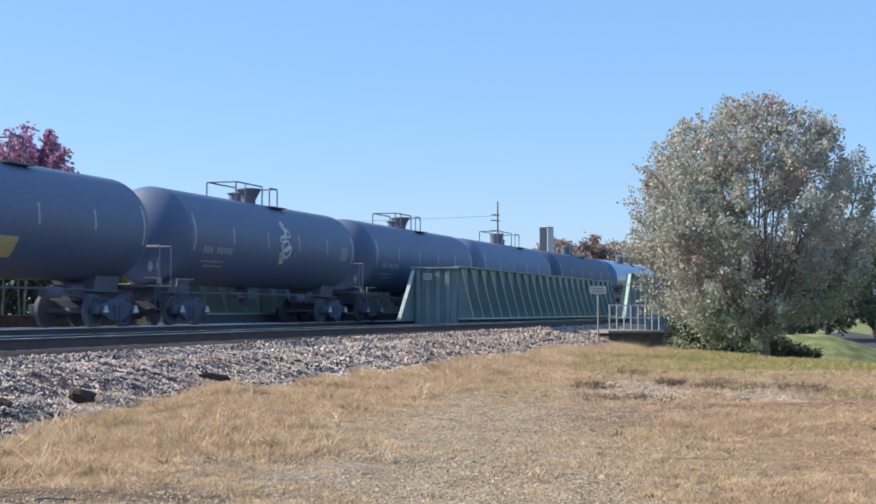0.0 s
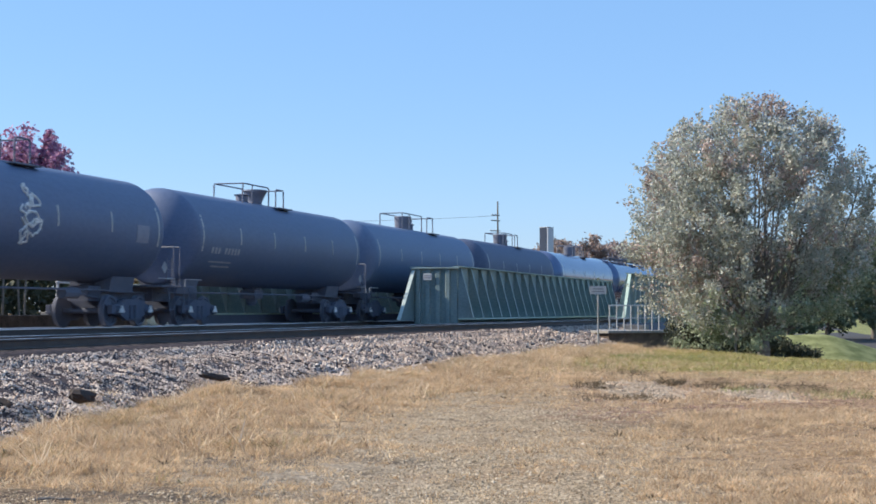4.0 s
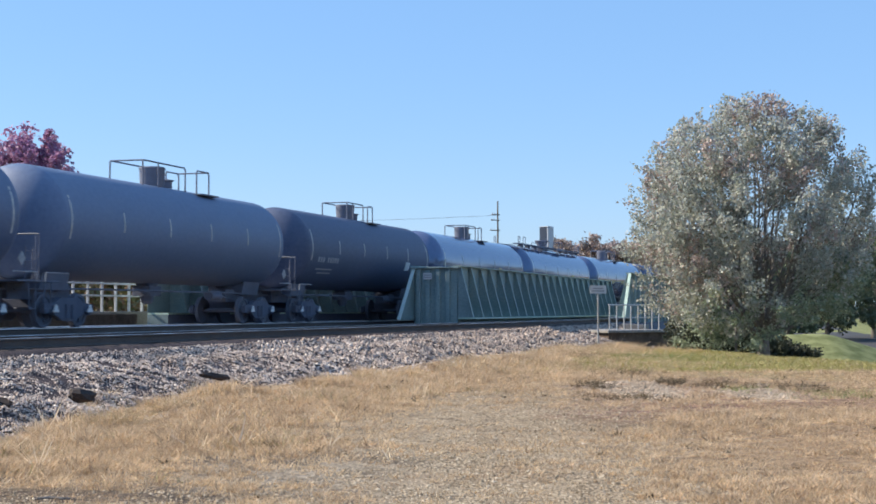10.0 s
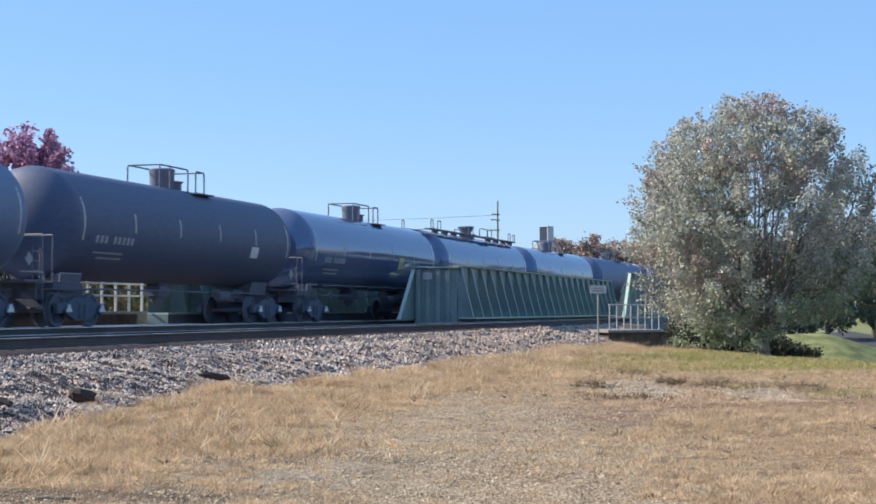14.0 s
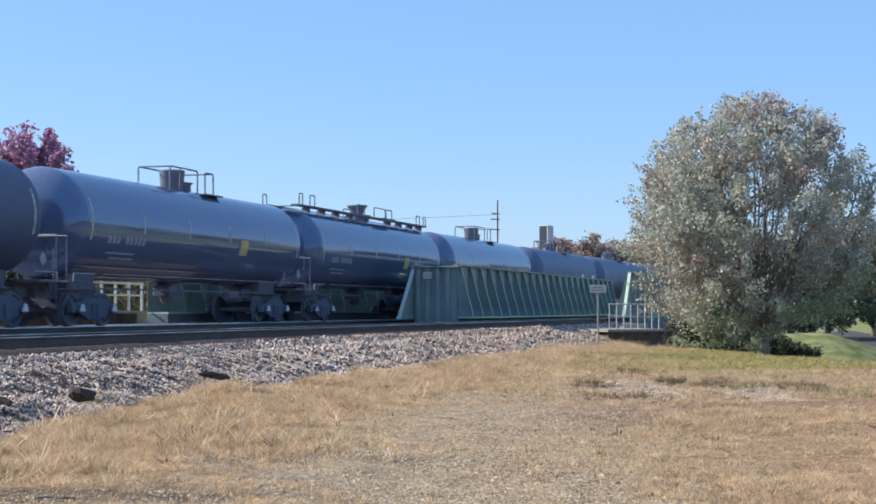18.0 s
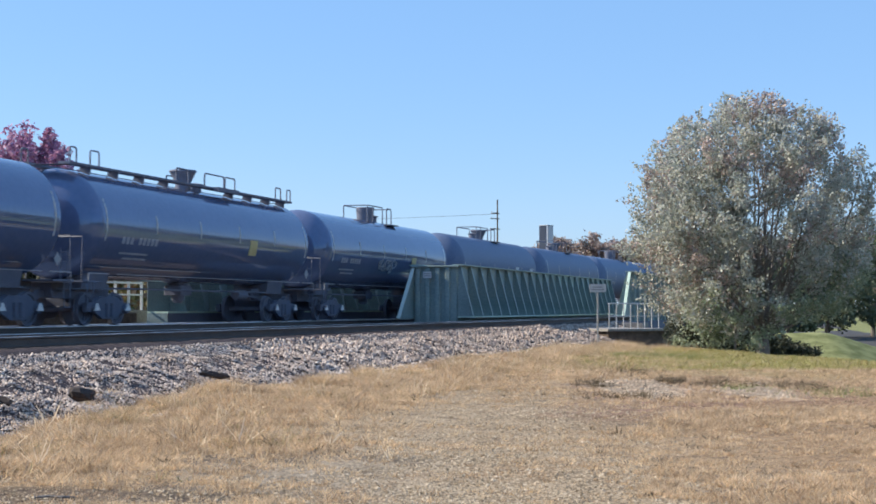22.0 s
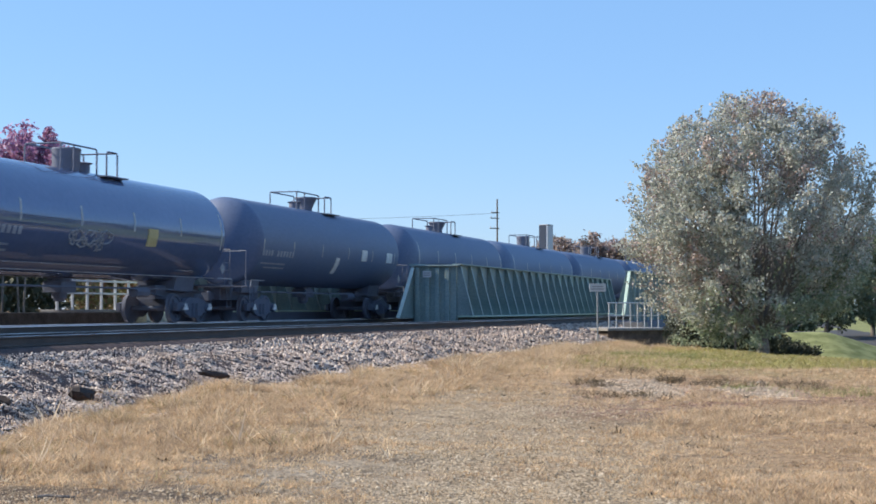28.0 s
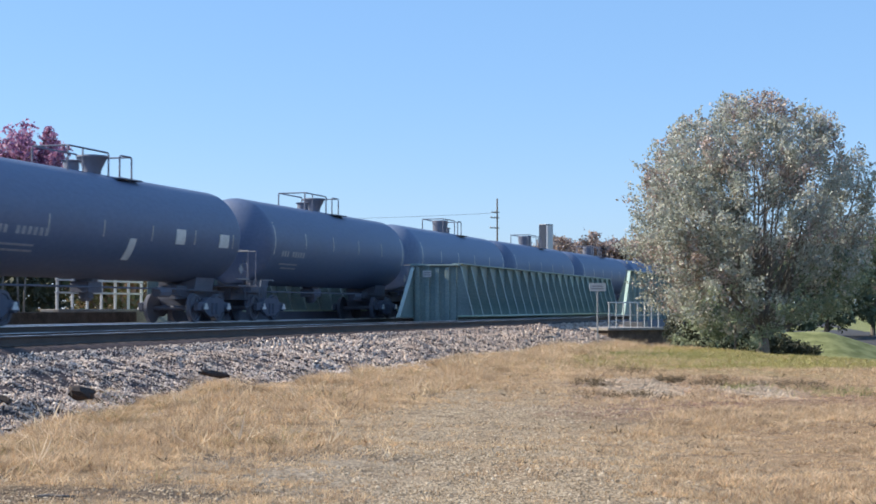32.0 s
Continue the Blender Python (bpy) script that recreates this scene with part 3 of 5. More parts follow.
def closure():
    c = thing("closure_panel", "green ribbed steel panel closing the gap between girders", "steel panel", m=TRK)
    part("sheet", Shape().box(S_MID - 0.06, S_MID - 0.05, D_G1 + 0.02, D_G2 - 0.02, RAIL_Z - 0.4, MID_TOP - 0.06), M_GREEN, c)
    for i in range(4):
        d = D_G1 + 0.3 + i * 0.43
        part("rib", Shape().box(S_MID - 0.18, S_MID - 0.06, d, d + 0.2, RAIL_Z - 0.4, MID_TOP - 0.1, c=0.02), M_GREEN, c)
    part("cap_rail", Shape().box(S_MID - 0.22, S_MID + 0.02, D_G1 - 0.1, D_G2 + 0.1, MID_TOP - 0.06, MID_TOP, c=0.01), M_GREEN, c)
    p = thing("number_plate_board", "small white marker board on the green bridge panel", "sign", m=TRK)
    part("board", Shape().box(S_MID - 0.23, S_MID - 0.21, D_G2 - 0.83, D_G2 - 0.46, RAIL_Z + 1.76, RAIL_Z + 2.03), M_SIGN, p)
    for k in range(2):
        part("print_bar", Shape().box(S_MID - 0.236, S_MID - 0.23, D_G2 - 0.79, D_G2 - 0.50, RAIL_Z + 1.83 + 0.09 * k, RAIL_Z + 1.87 + 0.09 * k), M_SIGNTEXT, p)


closure()
for dd in (D_NEAR, D_TRAIN):
    s0 = 77.0 if dd == D_NEAR else 46.8
    dk = tagged(new("bridge_deck", Shape().box(s0, 101, dd - 2.3, dd + 2.6, RAIL_Z - 0.75, RAIL_Z - 0.2).mesh("bridge_deck", M_STEEL_DARK)), "dark steel bridge floor under the track", "bridge deck", kind="structure")
    dk.matrix_basis = TRK
ab = tagged(new("abutment", Shape().box(58.5, 60.0, 16.2, 19.6, -6, RAIL_Z - 0.9).box(45.3, 46.79, 19.9, 25.6, -6, RAIL_Z - 0.25).box(75.5, 77.4, 11.9, 17.4, -6, RAIL_Z - 0.25).box(100.6, 102.5, 11.9, 25.5, -6, RAIL_Z - 0.25).mesh("abutment", M_CONCRETE)), "weathered concrete bridge abutment", "abutment", kind="structure")
ab.matrix_basis = TRK


# ---- trackside things ----
def wingwall():
    w = thing("wing_wall", "low weathered concrete wing wall with a slab on top", "retaining wall")
    a, b = Vector((7.55, 66.0, 0)), Vector((10.6, 68.1, 0))
    L = (b - a).length
    m = Matrix.Translation(a) @ Matrix.Rotation(math.atan2(b.y - a.y, b.x - a.x), 4, 'Z')
    w.matrix_basis = m
    part("wall", Shape().box(0, L, 0.05, 7.0, -2.5, 0.55), M_CONCRETE_SHADED, w, "brown-stained concrete face, darkened as if in shade")
    part("slab", Shape().box(-0.15, L + 0.12, -0.1, 7.1, 0.55, 0.66, c=0.015), M_CONCRETE, w)
    r = thing("guard_rail", "grey galvanised pipe railing on the concrete slab", "railing", m=m)
    ps = [0.05 + 0.42 * i for i in range(8)]
    for i, x in enumerate(ps):
        part("post", Shape().rod((x, 0.05, 0.66), (x, 0.05, 1.78), 0.028), M_GALV, r)
    part("top_rail", Shape().rod((0, 0.05, 1.78), (ps[-1] + 0.05, 0.05, 1.78), 0.028), M_GALV, r)
    part("mid_rail", Shape().rod((0, 0.05, 1.22), (ps[-1] + 0.05, 0.05, 1.22), 0.02), M_GALV, r)


wingwall()


def trackside_sign():
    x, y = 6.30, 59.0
    s = thing("trackside_sign", "small white rectangular sign on a thin grey post", "sign", m=pose(x, y, 0.5, 0, 0, 8))
    part("post", Shape().box(-0.03, 0.03, -0.02, 0.02, -0.7, 2.0, c=0.005), M_GALV, s)
    b = part("board", Shape().box(-0.33, 0.33, -0.045, -0.025, 1.70, 2.02), M_SIGN, s)
    for k, (a, e) in enumerate(((-0.26, 0.24), (-0.22, 0.2))):
        part("print_bar", Shape().box(a, e, -0.049, -0.045, 1.78 + 0.1 * k, 1.82 + 0.1 * k), M_SIGNTEXT, b)


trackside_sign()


# ---- trees ----
def leaf_cloud(name, centres, radii, count, size, mt, seed, axes=None):
    """Small bent leaves scattered round many twig ends; axes: the way each twig points."""
    rng = np.random.default_rng(seed)
    k = rng.integers(0, len(centres), count)
    if axes is None:
        p = centres[k] + rng.normal(0, 0.5, (count, 3)) * radii[k][:, None]
    else:
        along = rng.uniform(-1.3, 1.3, count)
        thick = 0.38 * (1.15 - np.abs(along) / 1.8)
        p = centres[k] + rng.normal(0, 1, (count, 3)) * (radii[k] * thick)[:, None] + axes[k] * (along * radii[k])[:, None]
    a = rng.normal(0, 1, (count, 3))
    a[:, 2] -= 0.3
    a /= np.linalg.norm(a, axis=1)[:, None]
    b = np.cross(a, rng.normal(0, 1, (count, 3)))
    b /= np.linalg.norm(b, axis=1)[:, None]
    n = np.cross(a, b)
    sz = size * rng.uniform(0.6, 1.3, (count, 1))
    v = np.stack([p, p + a * sz * 0.5 + b * sz * 0.32 + n * sz * 0.1, p + a * sz, p + a * sz * 0.5 - b * sz * 0.32 + n * sz * 0.1], 1).reshape(-1, 3)
    i = np.arange(count)[:, None] * 4
    return bulk(name, v, np.concatenate([i, i + 1, i + 2, i + 3], 1), mt)


def tree(name, label, x, y, height, radius, mt, seed, leaves, leaf, low=0.12, stems=7, group="", twigs=420, off=0.0, clump=1.0, lift=0.0, rust=None, full=2.0):
    rng = random.Random(seed)
    z0 = ground_z(x, y)
    t = thing(name, label, "tree", group, pose(x, y, z0 - 0.05))
    th = height * low + 0.5
    tr = 0.022 * height
    trunk = Shape().rod((0, 0, -0.3), (0.02, 0, 0.15), tr * 1.5, tr * 1.1, 10).rod((0.02, 0, 0.15), (0.05, 0.02, th), tr * 1.1, tr * 0.85, 10)
    part("trunk", trunk, M_BARK, t, smooth_faces=True)
    tips, rad = [], []
    cz = height * (low + (1 - low) * 0.5)
    rz = height * (1 - low) * 0.5
    for i in range(stems):
        ang = 2 * math.pi * (i + rng.uniform(-0.3, 0.3)) / stems
        lean = rng.uniform(0.15, 0.75) if i else 0.05
        limb = Shape()
        p = Vector((0.05, 0.02, th * rng.uniform(0.75, 1.0)))
        dirn = Vector((math.cos(ang) * lean, math.sin(ang) * lean, 1)).normalized()
        r = tr * 0.5
        steps = 6
        ln = (height - th) * (0.95 - 0.35 * lean) / steps
        for k in range(steps):
            q = p + dirn * ln
            if ((q.x - off) / radius) ** 2 + (q.y / radius) ** 2 + ((q.z - cz) / rz) ** 2 > 0.85:
                break
            limb.rod(p, q, r, r * 0.75, 6, cap=False)
            for b in range(2):
                bd = (dirn + Vector((rng.uniform(-1, 1), rng.uniform(-1, 1), rng.uniform(-0.3, 0.6))) * 0.9).normalized()
                e = q + bd * ln * rng.uniform(0.8, 1.8)
                inside = ((e.x - off) / radius) ** 2 + (e.y / radius) ** 2 + ((e.z - cz) / rz) ** 2
                if inside < 0.85:
                    limb.rod(q, e, r * 0.5, r * 0.15, 5, cap=False)
            dirn = (dirn + Vector((rng.uniform(-0.2, 0.2), rng.uniform(-0.2, 0.2), 0.12))).normalized()
            p, r = q, r * 0.72
        part("limb", limb, M_BARK, t, smooth_faces=True)
    rust_tips, rust_rad, axes, rust_axes = [], [], [], []
    while len(tips) + len(rust_tips) < twigs:
        u = Vector((rng.gauss(0, 1), rng.gauss(0, 1), rng.gauss(0, 1))).normalized()
        bump = 1.0 + 0.07 * noise.noise(u * 2.2 + Vector((seed, 0, 0))) + 0.10 * noise.noise(u * 6 + Vector((0, seed, 0)))
        flat = math.hypot(u.x, u.y)
        power = full if u.z > 0 else full * (1.15 + 0.35 * u.x)
        f = rng.uniform(0.12, 1.0) ** 0.4 * bump / (flat ** power + abs(u.z) ** power) ** (1 / power)
        c = Vector((off + u.x * radius * f, u.y * radius * f, cz + u.z * rz * f))
        if c.z < 0.3 + lift * smooth(-1.3, -0.3, c.x - off) * 2.8:
            continue
        if rust is not None and c.x < -2.35 - 2.2 * smooth(0.5, 2.5, c.z):
            continue
        size = rng.uniform(0.07, 0.16) * radius * clump
        turning = 0.35 * u.z - 0.25 * u.x + 0.55 * noise.noise(u * 2.0 + Vector((4, seed, 2))) + 0.25 * rng.uniform(-1, 1)
        if rust is not None and turning > 0.3 and f > 0.7:
            rust_tips.append(tuple(c))
            rust_rad.append(size)
            rust_axes.append(tuple((u + Vector((0, 0, 0.8))).normalized()))
        else:
            tips.append(tuple(c))
            rad.append(size)
            axes.append(tuple((u + Vector((0, 0, 0.8))).normalized()))
    share = len(tips) / (len(tips) + len(rust_tips))
    part("crown", leaf_cloud("crown", np.array(tips), np.array(rad), int(leaves * share), leaf, mt, seed, np.array(axes)), mt, t)
    if rust_tips:
        part("turning_leaves", leaf_cloud("turning_leaves", np.array(rust_tips), np.array(rust_rad), int(leaves * (1 - share)), leaf, rust, seed + 1, np.array(rust_axes)), rust, t, "rust-pink turning leaves")
    return t


CROWN_Z = (0.35, 0.9, 1.3, 2.3, 3.2, 4.6, 5.8, 6.95, 7.7, 8.2, 8.5)
CROWN_R = (2.55, 2.75, 3.05, 3.75, 4.08, 4.10, 3.78, 3.05, 2.25, 1.3, 0.35)


def broad_tree():
    """A vase of many upswept limbs; leafy shoots stand out all round the crown, thin in its heart."""
    rng = random.Random(41)
    x, y = 10.85, 50.0
    t = thing("broad_tree", "broad round tree with grey-green leaves turning rusty orange", "tree", "", pose(x, y, ground_z(x, y) - 0.05))
    up = 0.1 - ground_z(x, y)        # the roots lie below the lot's edge
    part("trunk", Shape().rod((0, 0, -0.3 - up), (0.0, 0, 0.3 - up), 0.36, 0.27, 12).rod((0, 0, 0.3 - up), (0.0, 0, 0.12), 0.27, 0.22, 12).rod((0, 0, 0.12), (-0.02, 0.02, 0.55), 0.22, 0.19, 12).rod((-0.02, 0.02, 0.55), (-0.02, 0.02, 1.1), 0.19, 0.15, 12), M_BARK, t, smooth_faces=True).location.z = up

    def reach(c):
        """How far out towards the crown's outline a place lies: 1 at the outline."""
        off = -0.32
        a = math.atan2(c.y, c.x - off)
        edge = float(np.interp(c.z, CROWN_Z, CROWN_R)) * (1 + 0.07 * noise.noise((2 * math.cos(a), 2 * math.sin(a), c.z * 0.45)) + 0.15 * noise.noise((5 * math.cos(a), 5 * math.sin(a), c.z * 1.1)))
        return math.hypot(c.x - off, c.y) / max(0.05, edge)

    def bare(c):
        """The crown is cut away under its right side, and worn thin beside the stems."""
        if c.x > 0.1 and c.z < 0.95 + 0.25 * smooth(0.2, 2.0, c.x) + 0.25 * noise.noise((c.x * 1.3, c.y * 0.7, 3)):
            return True
        heart = abs(0.98 * c.x - 0.2 * c.y - 0.45) < 0.75 and 1.9 < c.z < 5.1
        return c.z < 0.25 or (heart and noise.noise((c.x * 1.7, c.y * 1.7, c.z * 0.9)) < 0.22)

    shoots = []
    n = 22
    for i in range(n):
        ang = 2.399963 * i + rng.uniform(-0.2, 0.2)
        tall = (i + 0.5) / n                       # the low number leans furthest
        lean = 1.05 * (1 - tall) ** 0.75 + 0.06
        p = Vector((-0.02 + 0.1 * math.cos(ang), 0.02 + 0.1 * math.sin(ang), rng.uniform(0.45, 1.05)))
        dirn = Vector((math.cos(ang) * lean, math.sin(ang) * lean, 1 - 0.62 * (1 - tall))).normalized()
        r = rng.uniform(0.055, 0.095)
        limb = Shape()
        for k in range(16):
            q = p + dirn * 0.52
            if q.z > 8.3 or reach(q) > 0.92:
                break
            limb.rod(p, q, r, r * 0.88, 7, cap=False)
            if k > 1:
                for b in range(3):
                    side = Vector((rng.uniform(-1, 1), rng.uniform(-1, 1), rng.uniform(-0.35, 0.7)))
                    out = Vector((q.x + 0.32, q.y, 0)).normalized() * 0.5
                    bd = (dirn * 0.7 + side + out).normalized()
                    e, f, br = q, q, r * 0.5
                    for m in range(rng.randint(2, 4)):
                        f = e + bd * rng.uniform(0.34, 0.62)
                        if reach(f) > 0.97 or f.z > 8.3:
                            break
                        limb.rod(e, f, br, br * 0.68, 5, cap=False)
                        if reach(f) > 0.5 and not bare(f) and rng.random() < 0.75:
                            shoots.append((f, bd))
                        br, e = br * 0.68, f
                        bd = (bd + Vector((rng.uniform(-0.3, 0.3), rng.uniform(-0.3, 0.3), 0.22))).normalized()
            dirn = (dirn + Vector((rng.uniform(-0.10, 0.10), rng.uniform(-0.10, 0.10), 0.13))).normalized()
            p, r = q, r * 0.88
        part("limb", limb, M_BARK, t, "dark upswept limb", smooth_faces=True).location.z = up
    # sprays of shoots that point out and up all round the crown, with hollows between them
    count = 0
    while count < 500:
        z = rng.uniform(0.2, 8.35)
        a = rng.uniform(0, 2 * math.pi)
        edge = float(np.interp(z, CROWN_Z, CROWN_R))
        if rng.random() > edge / 4.0 + 0.1 * (z > 6.5):
            continue
        f = rng.uniform(0.6, 0.93)
        c = Vector((-0.32 + edge * f * math.cos(a), edge * f * math.sin(a), z))
        if noise.noise((c.x * 0.8 + 3, c.y * 0.8, c.z * 0.8)) < -0.18 or (abs(c.x - 0.5) < 0.8 and 1.8 < z < 5.2 and rng.random() < 0.5) or (c.x > 0.8 and rng.random() < (0.48 if z > 3.2 else 0.2)):
            continue
        d = (Vector((c.x + 0.3, c.y, c.z - 1.6)).normalized() + Vector((rng.uniform(-0.35, 0.35), rng.uniform(-0.35, 0.35), 0.30))).normalized()
        for k in range(rng.randint(2, 5)):
            p = c + d * (0.20 * k) + Vector((rng.gauss(0, 0.14), rng.gauss(0, 0.14), rng.gauss(0, 0.12)))
            if not bare(p) and p.z < 8.5 and reach(p) < 1.05:
                shoots.append((p, (d + Vector((rng.uniform(-0.5, 0.5), rng.uniform(-0.5, 0.5), rng.uniform(-0.3, 0.4)))).normalized()))
        count += 1
    green, rust, low = [], [], []
    for c, d in shoots:
        turning = 0.05 * (c.z - 4.5) - 0.05 * c.x + 0.75 * noise.noise((c.x * 0.55, c.y * 0.55 + 9, c.z * 0.55)) + 0.30 * rng.uniform(-1, 1)
        under = c.z + 0.5 * max(0, -c.x - 1.5) - 0.45 * max(0, c.x) + rng.gauss(0, 0.5)
        (low if under < 1.5 else rust if turning > 0.31 else green).append((c, d))
    for name, label, group, mt, seed in (("crown", "", green, M_LEAF, 5), ("low_leaves", "greener leaves low in the crown", low, M_LEAF_LOW, 7), ("turning_leaves", "rust-pink turning leaves", rust, M_LEAF_RUST, 6)):
        g = np.random.default_rng(seed)
        per = 46
        k = np.arange(len(group)).repeat(per)
        cen = np.array([tuple(c) for c, d in group])[k]
        axe = np.array([tuple(d) for c, d in group])[k]
        m = len(k)
        length = g.uniform(0.30, 0.85, len(group))[k]
        along = g.uniform(-0.5, 1.0, m)
        p = cen + axe * (along * length * 0.72)[:, None] + g.normal(0, 1, (m, 3)) * (0.115 * (1.15 - 0.75 * np.clip(along, 0, 1)))[:, None]
        va = axe * 0.55 + g.normal(0, 0.75, (m, 3))
        va /= np.linalg.norm(va, axis=1)[:, None]
        vb = np.cross(va, g.normal(0, 1, (m, 3)))
        vb /= np.linalg.norm(vb, axis=1)[:, None]
        vn = np.cross(va, vb)
        sz = 0.108 * g.uniform(0.55, 1.3, (m, 1))
        v = np.stack([p, p + va * sz * 0.5 + vb * sz * 0.34 + vn * sz * 0.1, p + va * sz, p + va * sz * 0.5 - vb * sz * 0.34 + vn * sz * 0.1], 1).reshape(-1, 3)
        q = np.arange(m)[:, None] * 4
        part(name, bulk(name, v, np.concatenate([q, q + 1, q + 2, q + 3], 1), mt), mt, t, label).location.z = up


broad_tree()
tree("sapling", "thin pale sapling in front of the broad tree", 9.62, 48.6, 1.7, 0.45, M_LEAF, 31, 500, 0.10, low=0.3, stems=3, twigs=22)
tree("red_tree", "crimson autumn tree behind the train", -22.9, 82.0, 11.6, 3.6, M_LEAF_RED, 8, 26000, 0.23, low=0.3, twigs=230)
for i, (x, y, h, r, mt) in enumerate([(24.0, 103, 6.0, 2.8, M_LEAF_GREEN), (28.0, 108, 7.6, 3.4, M_LEAF_GREEN), (32.5, 112, 8.2, 3.6, M_LEAF_GREEN), (36.5, 118, 9, 4, M_LEAF_GREEN), (21.5, 112, 6.5, 3.0, M_LEAF)]):
    tree("background_tree", "hazy green tree beyond the cutting", x, y, h, r, mt, 20 + i, 12000, 0.24, low=0.1, group="trees beyond the cutting", twigs=150)


def shade_shrubs():
    """Dark leaves added in place of the broad tree's shadow on the bank, falling away to one side."""
    rng = np.random.default_rng(33)
    c, r = [], []
    for i in range(700):
        u = rng.uniform(-0.35, 1)
        x, y = 10.2 + 3.9 * u, 56.5 + rng.uniform(-1.2, 2.0)
        top = 1.35 - 1.3 * max(0, u)
        c.append((x, y, rng.uniform(-0.9, top)))
        r.append(rng.uniform(0.10, 0.22))
    me = leaf_cloud("shade_shrubs", np.array(c), np.array(r), 48000, 0.09, M_LEAF_SHADED, 34)
    tagged(new("shade_shrubs", me), "dark leaf wedge in place of the tree shadow on the bank", "shrubs", kind="stuff")


shade_shrubs()


def lane():
    """A narrow asphalt lane that runs away behind the bank."""
    sh = Shape()
    verts, faces = [], []
    for i in range(31):
        y = 82 + 3.0 * i
        for w in (-4.6, -2.3, 0.0, 2.3):
            x = 30.4 + 0.187 * (y - 105) + w * 0.98
            verts.append((x, y, ground_z(x, y) + 0.05))
    for i in range(30):
        for j in range(3):
            faces.append((i * 4 + j, i * 4 + j + 1, i * 4 + j + 5, i * 4 + j + 4))
    sh.add(verts, faces)
    tagged(new("lane", sh.mesh("lane", M_ASPHALT, flat=False)), "narrow dark asphalt lane beyond the grassy bank", "road", kind="structure")


lane()


def far_wood():
    rng = np.random.default_rng(5)
    c, r = [], []
    for i in range(120):
        x = rng.uniform(23.5, 110)
        y = 330 + rng.uniform(-15, 30)
        h = rng.uniform(15.2, 17.0)
        for k in range(14):
            c.append((x + rng.normal(0, 2.2), y + rng.normal(0, 2), h * rng.uniform(0.35, 1.0)))
            r.append(rng.uniform(0.9, 1.5))
    me = leaf_cloud("far_wood", np.array(c), np.array(r), 130000, 0.80, M_LEAF_ORANGE, 6)
    tagged(new("far_wood", me), "distant woodland in rust-orange autumn leaf", "woodland", kind="stuff")


far_wood()


def unseen_wood():
    """An unseen wood added on the camera's side, to darken what the gloss tanks mirror."""
    rng = np.random.default_rng(61)
    c, r = [], []
    for i in range(150):
        x = 70 + rng.uniform(0, 14)
        y = -150 + 300 * rng.uniform(0, 1)
        h = rng.uniform(7.5, 11.5)
        for k in range(12):
            c.append((x + rng.normal(0, 1.6), y + rng.normal(0, 1.6), h * rng.uniform(0.08, 1.0)))
            r.append(rng.uniform(1.0, 2.0))
    me = leaf_cloud("unseen_wood", np.array(c), np.array(r), 30000, 1.1, M_LEAF_GREEN, 62)
    tagged(new("unseen_wood", me), "unseen dark wood added for the tank reflections", "woodland", kind="stuff")


unseen_wood()


# ---- far things ----
def pole():
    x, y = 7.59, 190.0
    p = thing("utility_pole", "tall thin timber utility pole with short crossarms", "utility pole", m=pose(x, y, 0, 0, 0, 30))
    part("shaft", Shape().rod((0, 0, -0.5), (0, 0, 15.4), 0.15, 0.09, 8), M_WOOD_POLE, p)
    for z, w in ((13.6, 0.9), (12.9, 1.0), (11.6, 1.1)):
        part("crossarm", Shape().box(-w, 0.3, -0.06, 0.06, z, z + 0.12), M_WOOD_POLE, p)
        for q in (-w + 0.1, -w * 0.4):
            part("insulator", Shape().rod((q, 0, z + 0.12), (q, 0, z + 0.32), 0.05, 0.03, 6), M_GALV, p)
    wr = thing("power_line", "thin dark overhead wires", "cable", m=pose(x, y, 0))
    for z in (13.3,):
        pts = [(-60 * u, 6 * u, z + 0.3 - 4 * 0.9 * u * (1 - u) * 0.8) for u in [i / 14 for i in range(15)]]
        part("wire", Shape().pipe(pts, 0.02, 4), M_STEEL_DARK, wr)


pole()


def tower():
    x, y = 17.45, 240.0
    t = thing("grey_tower", "tall narrow pale block with one dark side", "tower", m=pose(x, y, 0, 0, 0, -38))
    part("shaft", Shape().box(-0.80, 0.80, -0.80, 0.80, 0, 14.8, c=0.05), M_CLAD_PALE, t)
    part("dark_panel", Shape().box(-0.82, 0.50, -0.86, -0.805, 0, 14.85), M_CLAD_DARK, t, "dark clad side")
    for z in (5.0, 8.3, 11.6):
        part("joint_band", Shape().box(-0.86, -0.805, -0.79, 0.79, z, z + 0.08), M_CONCRETE, t)
    part("cap", Shape().box(-0.86, 0.84, -0.84, 0.84, 14.86, 14.93, c=0.03), M_GALV, t)


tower()


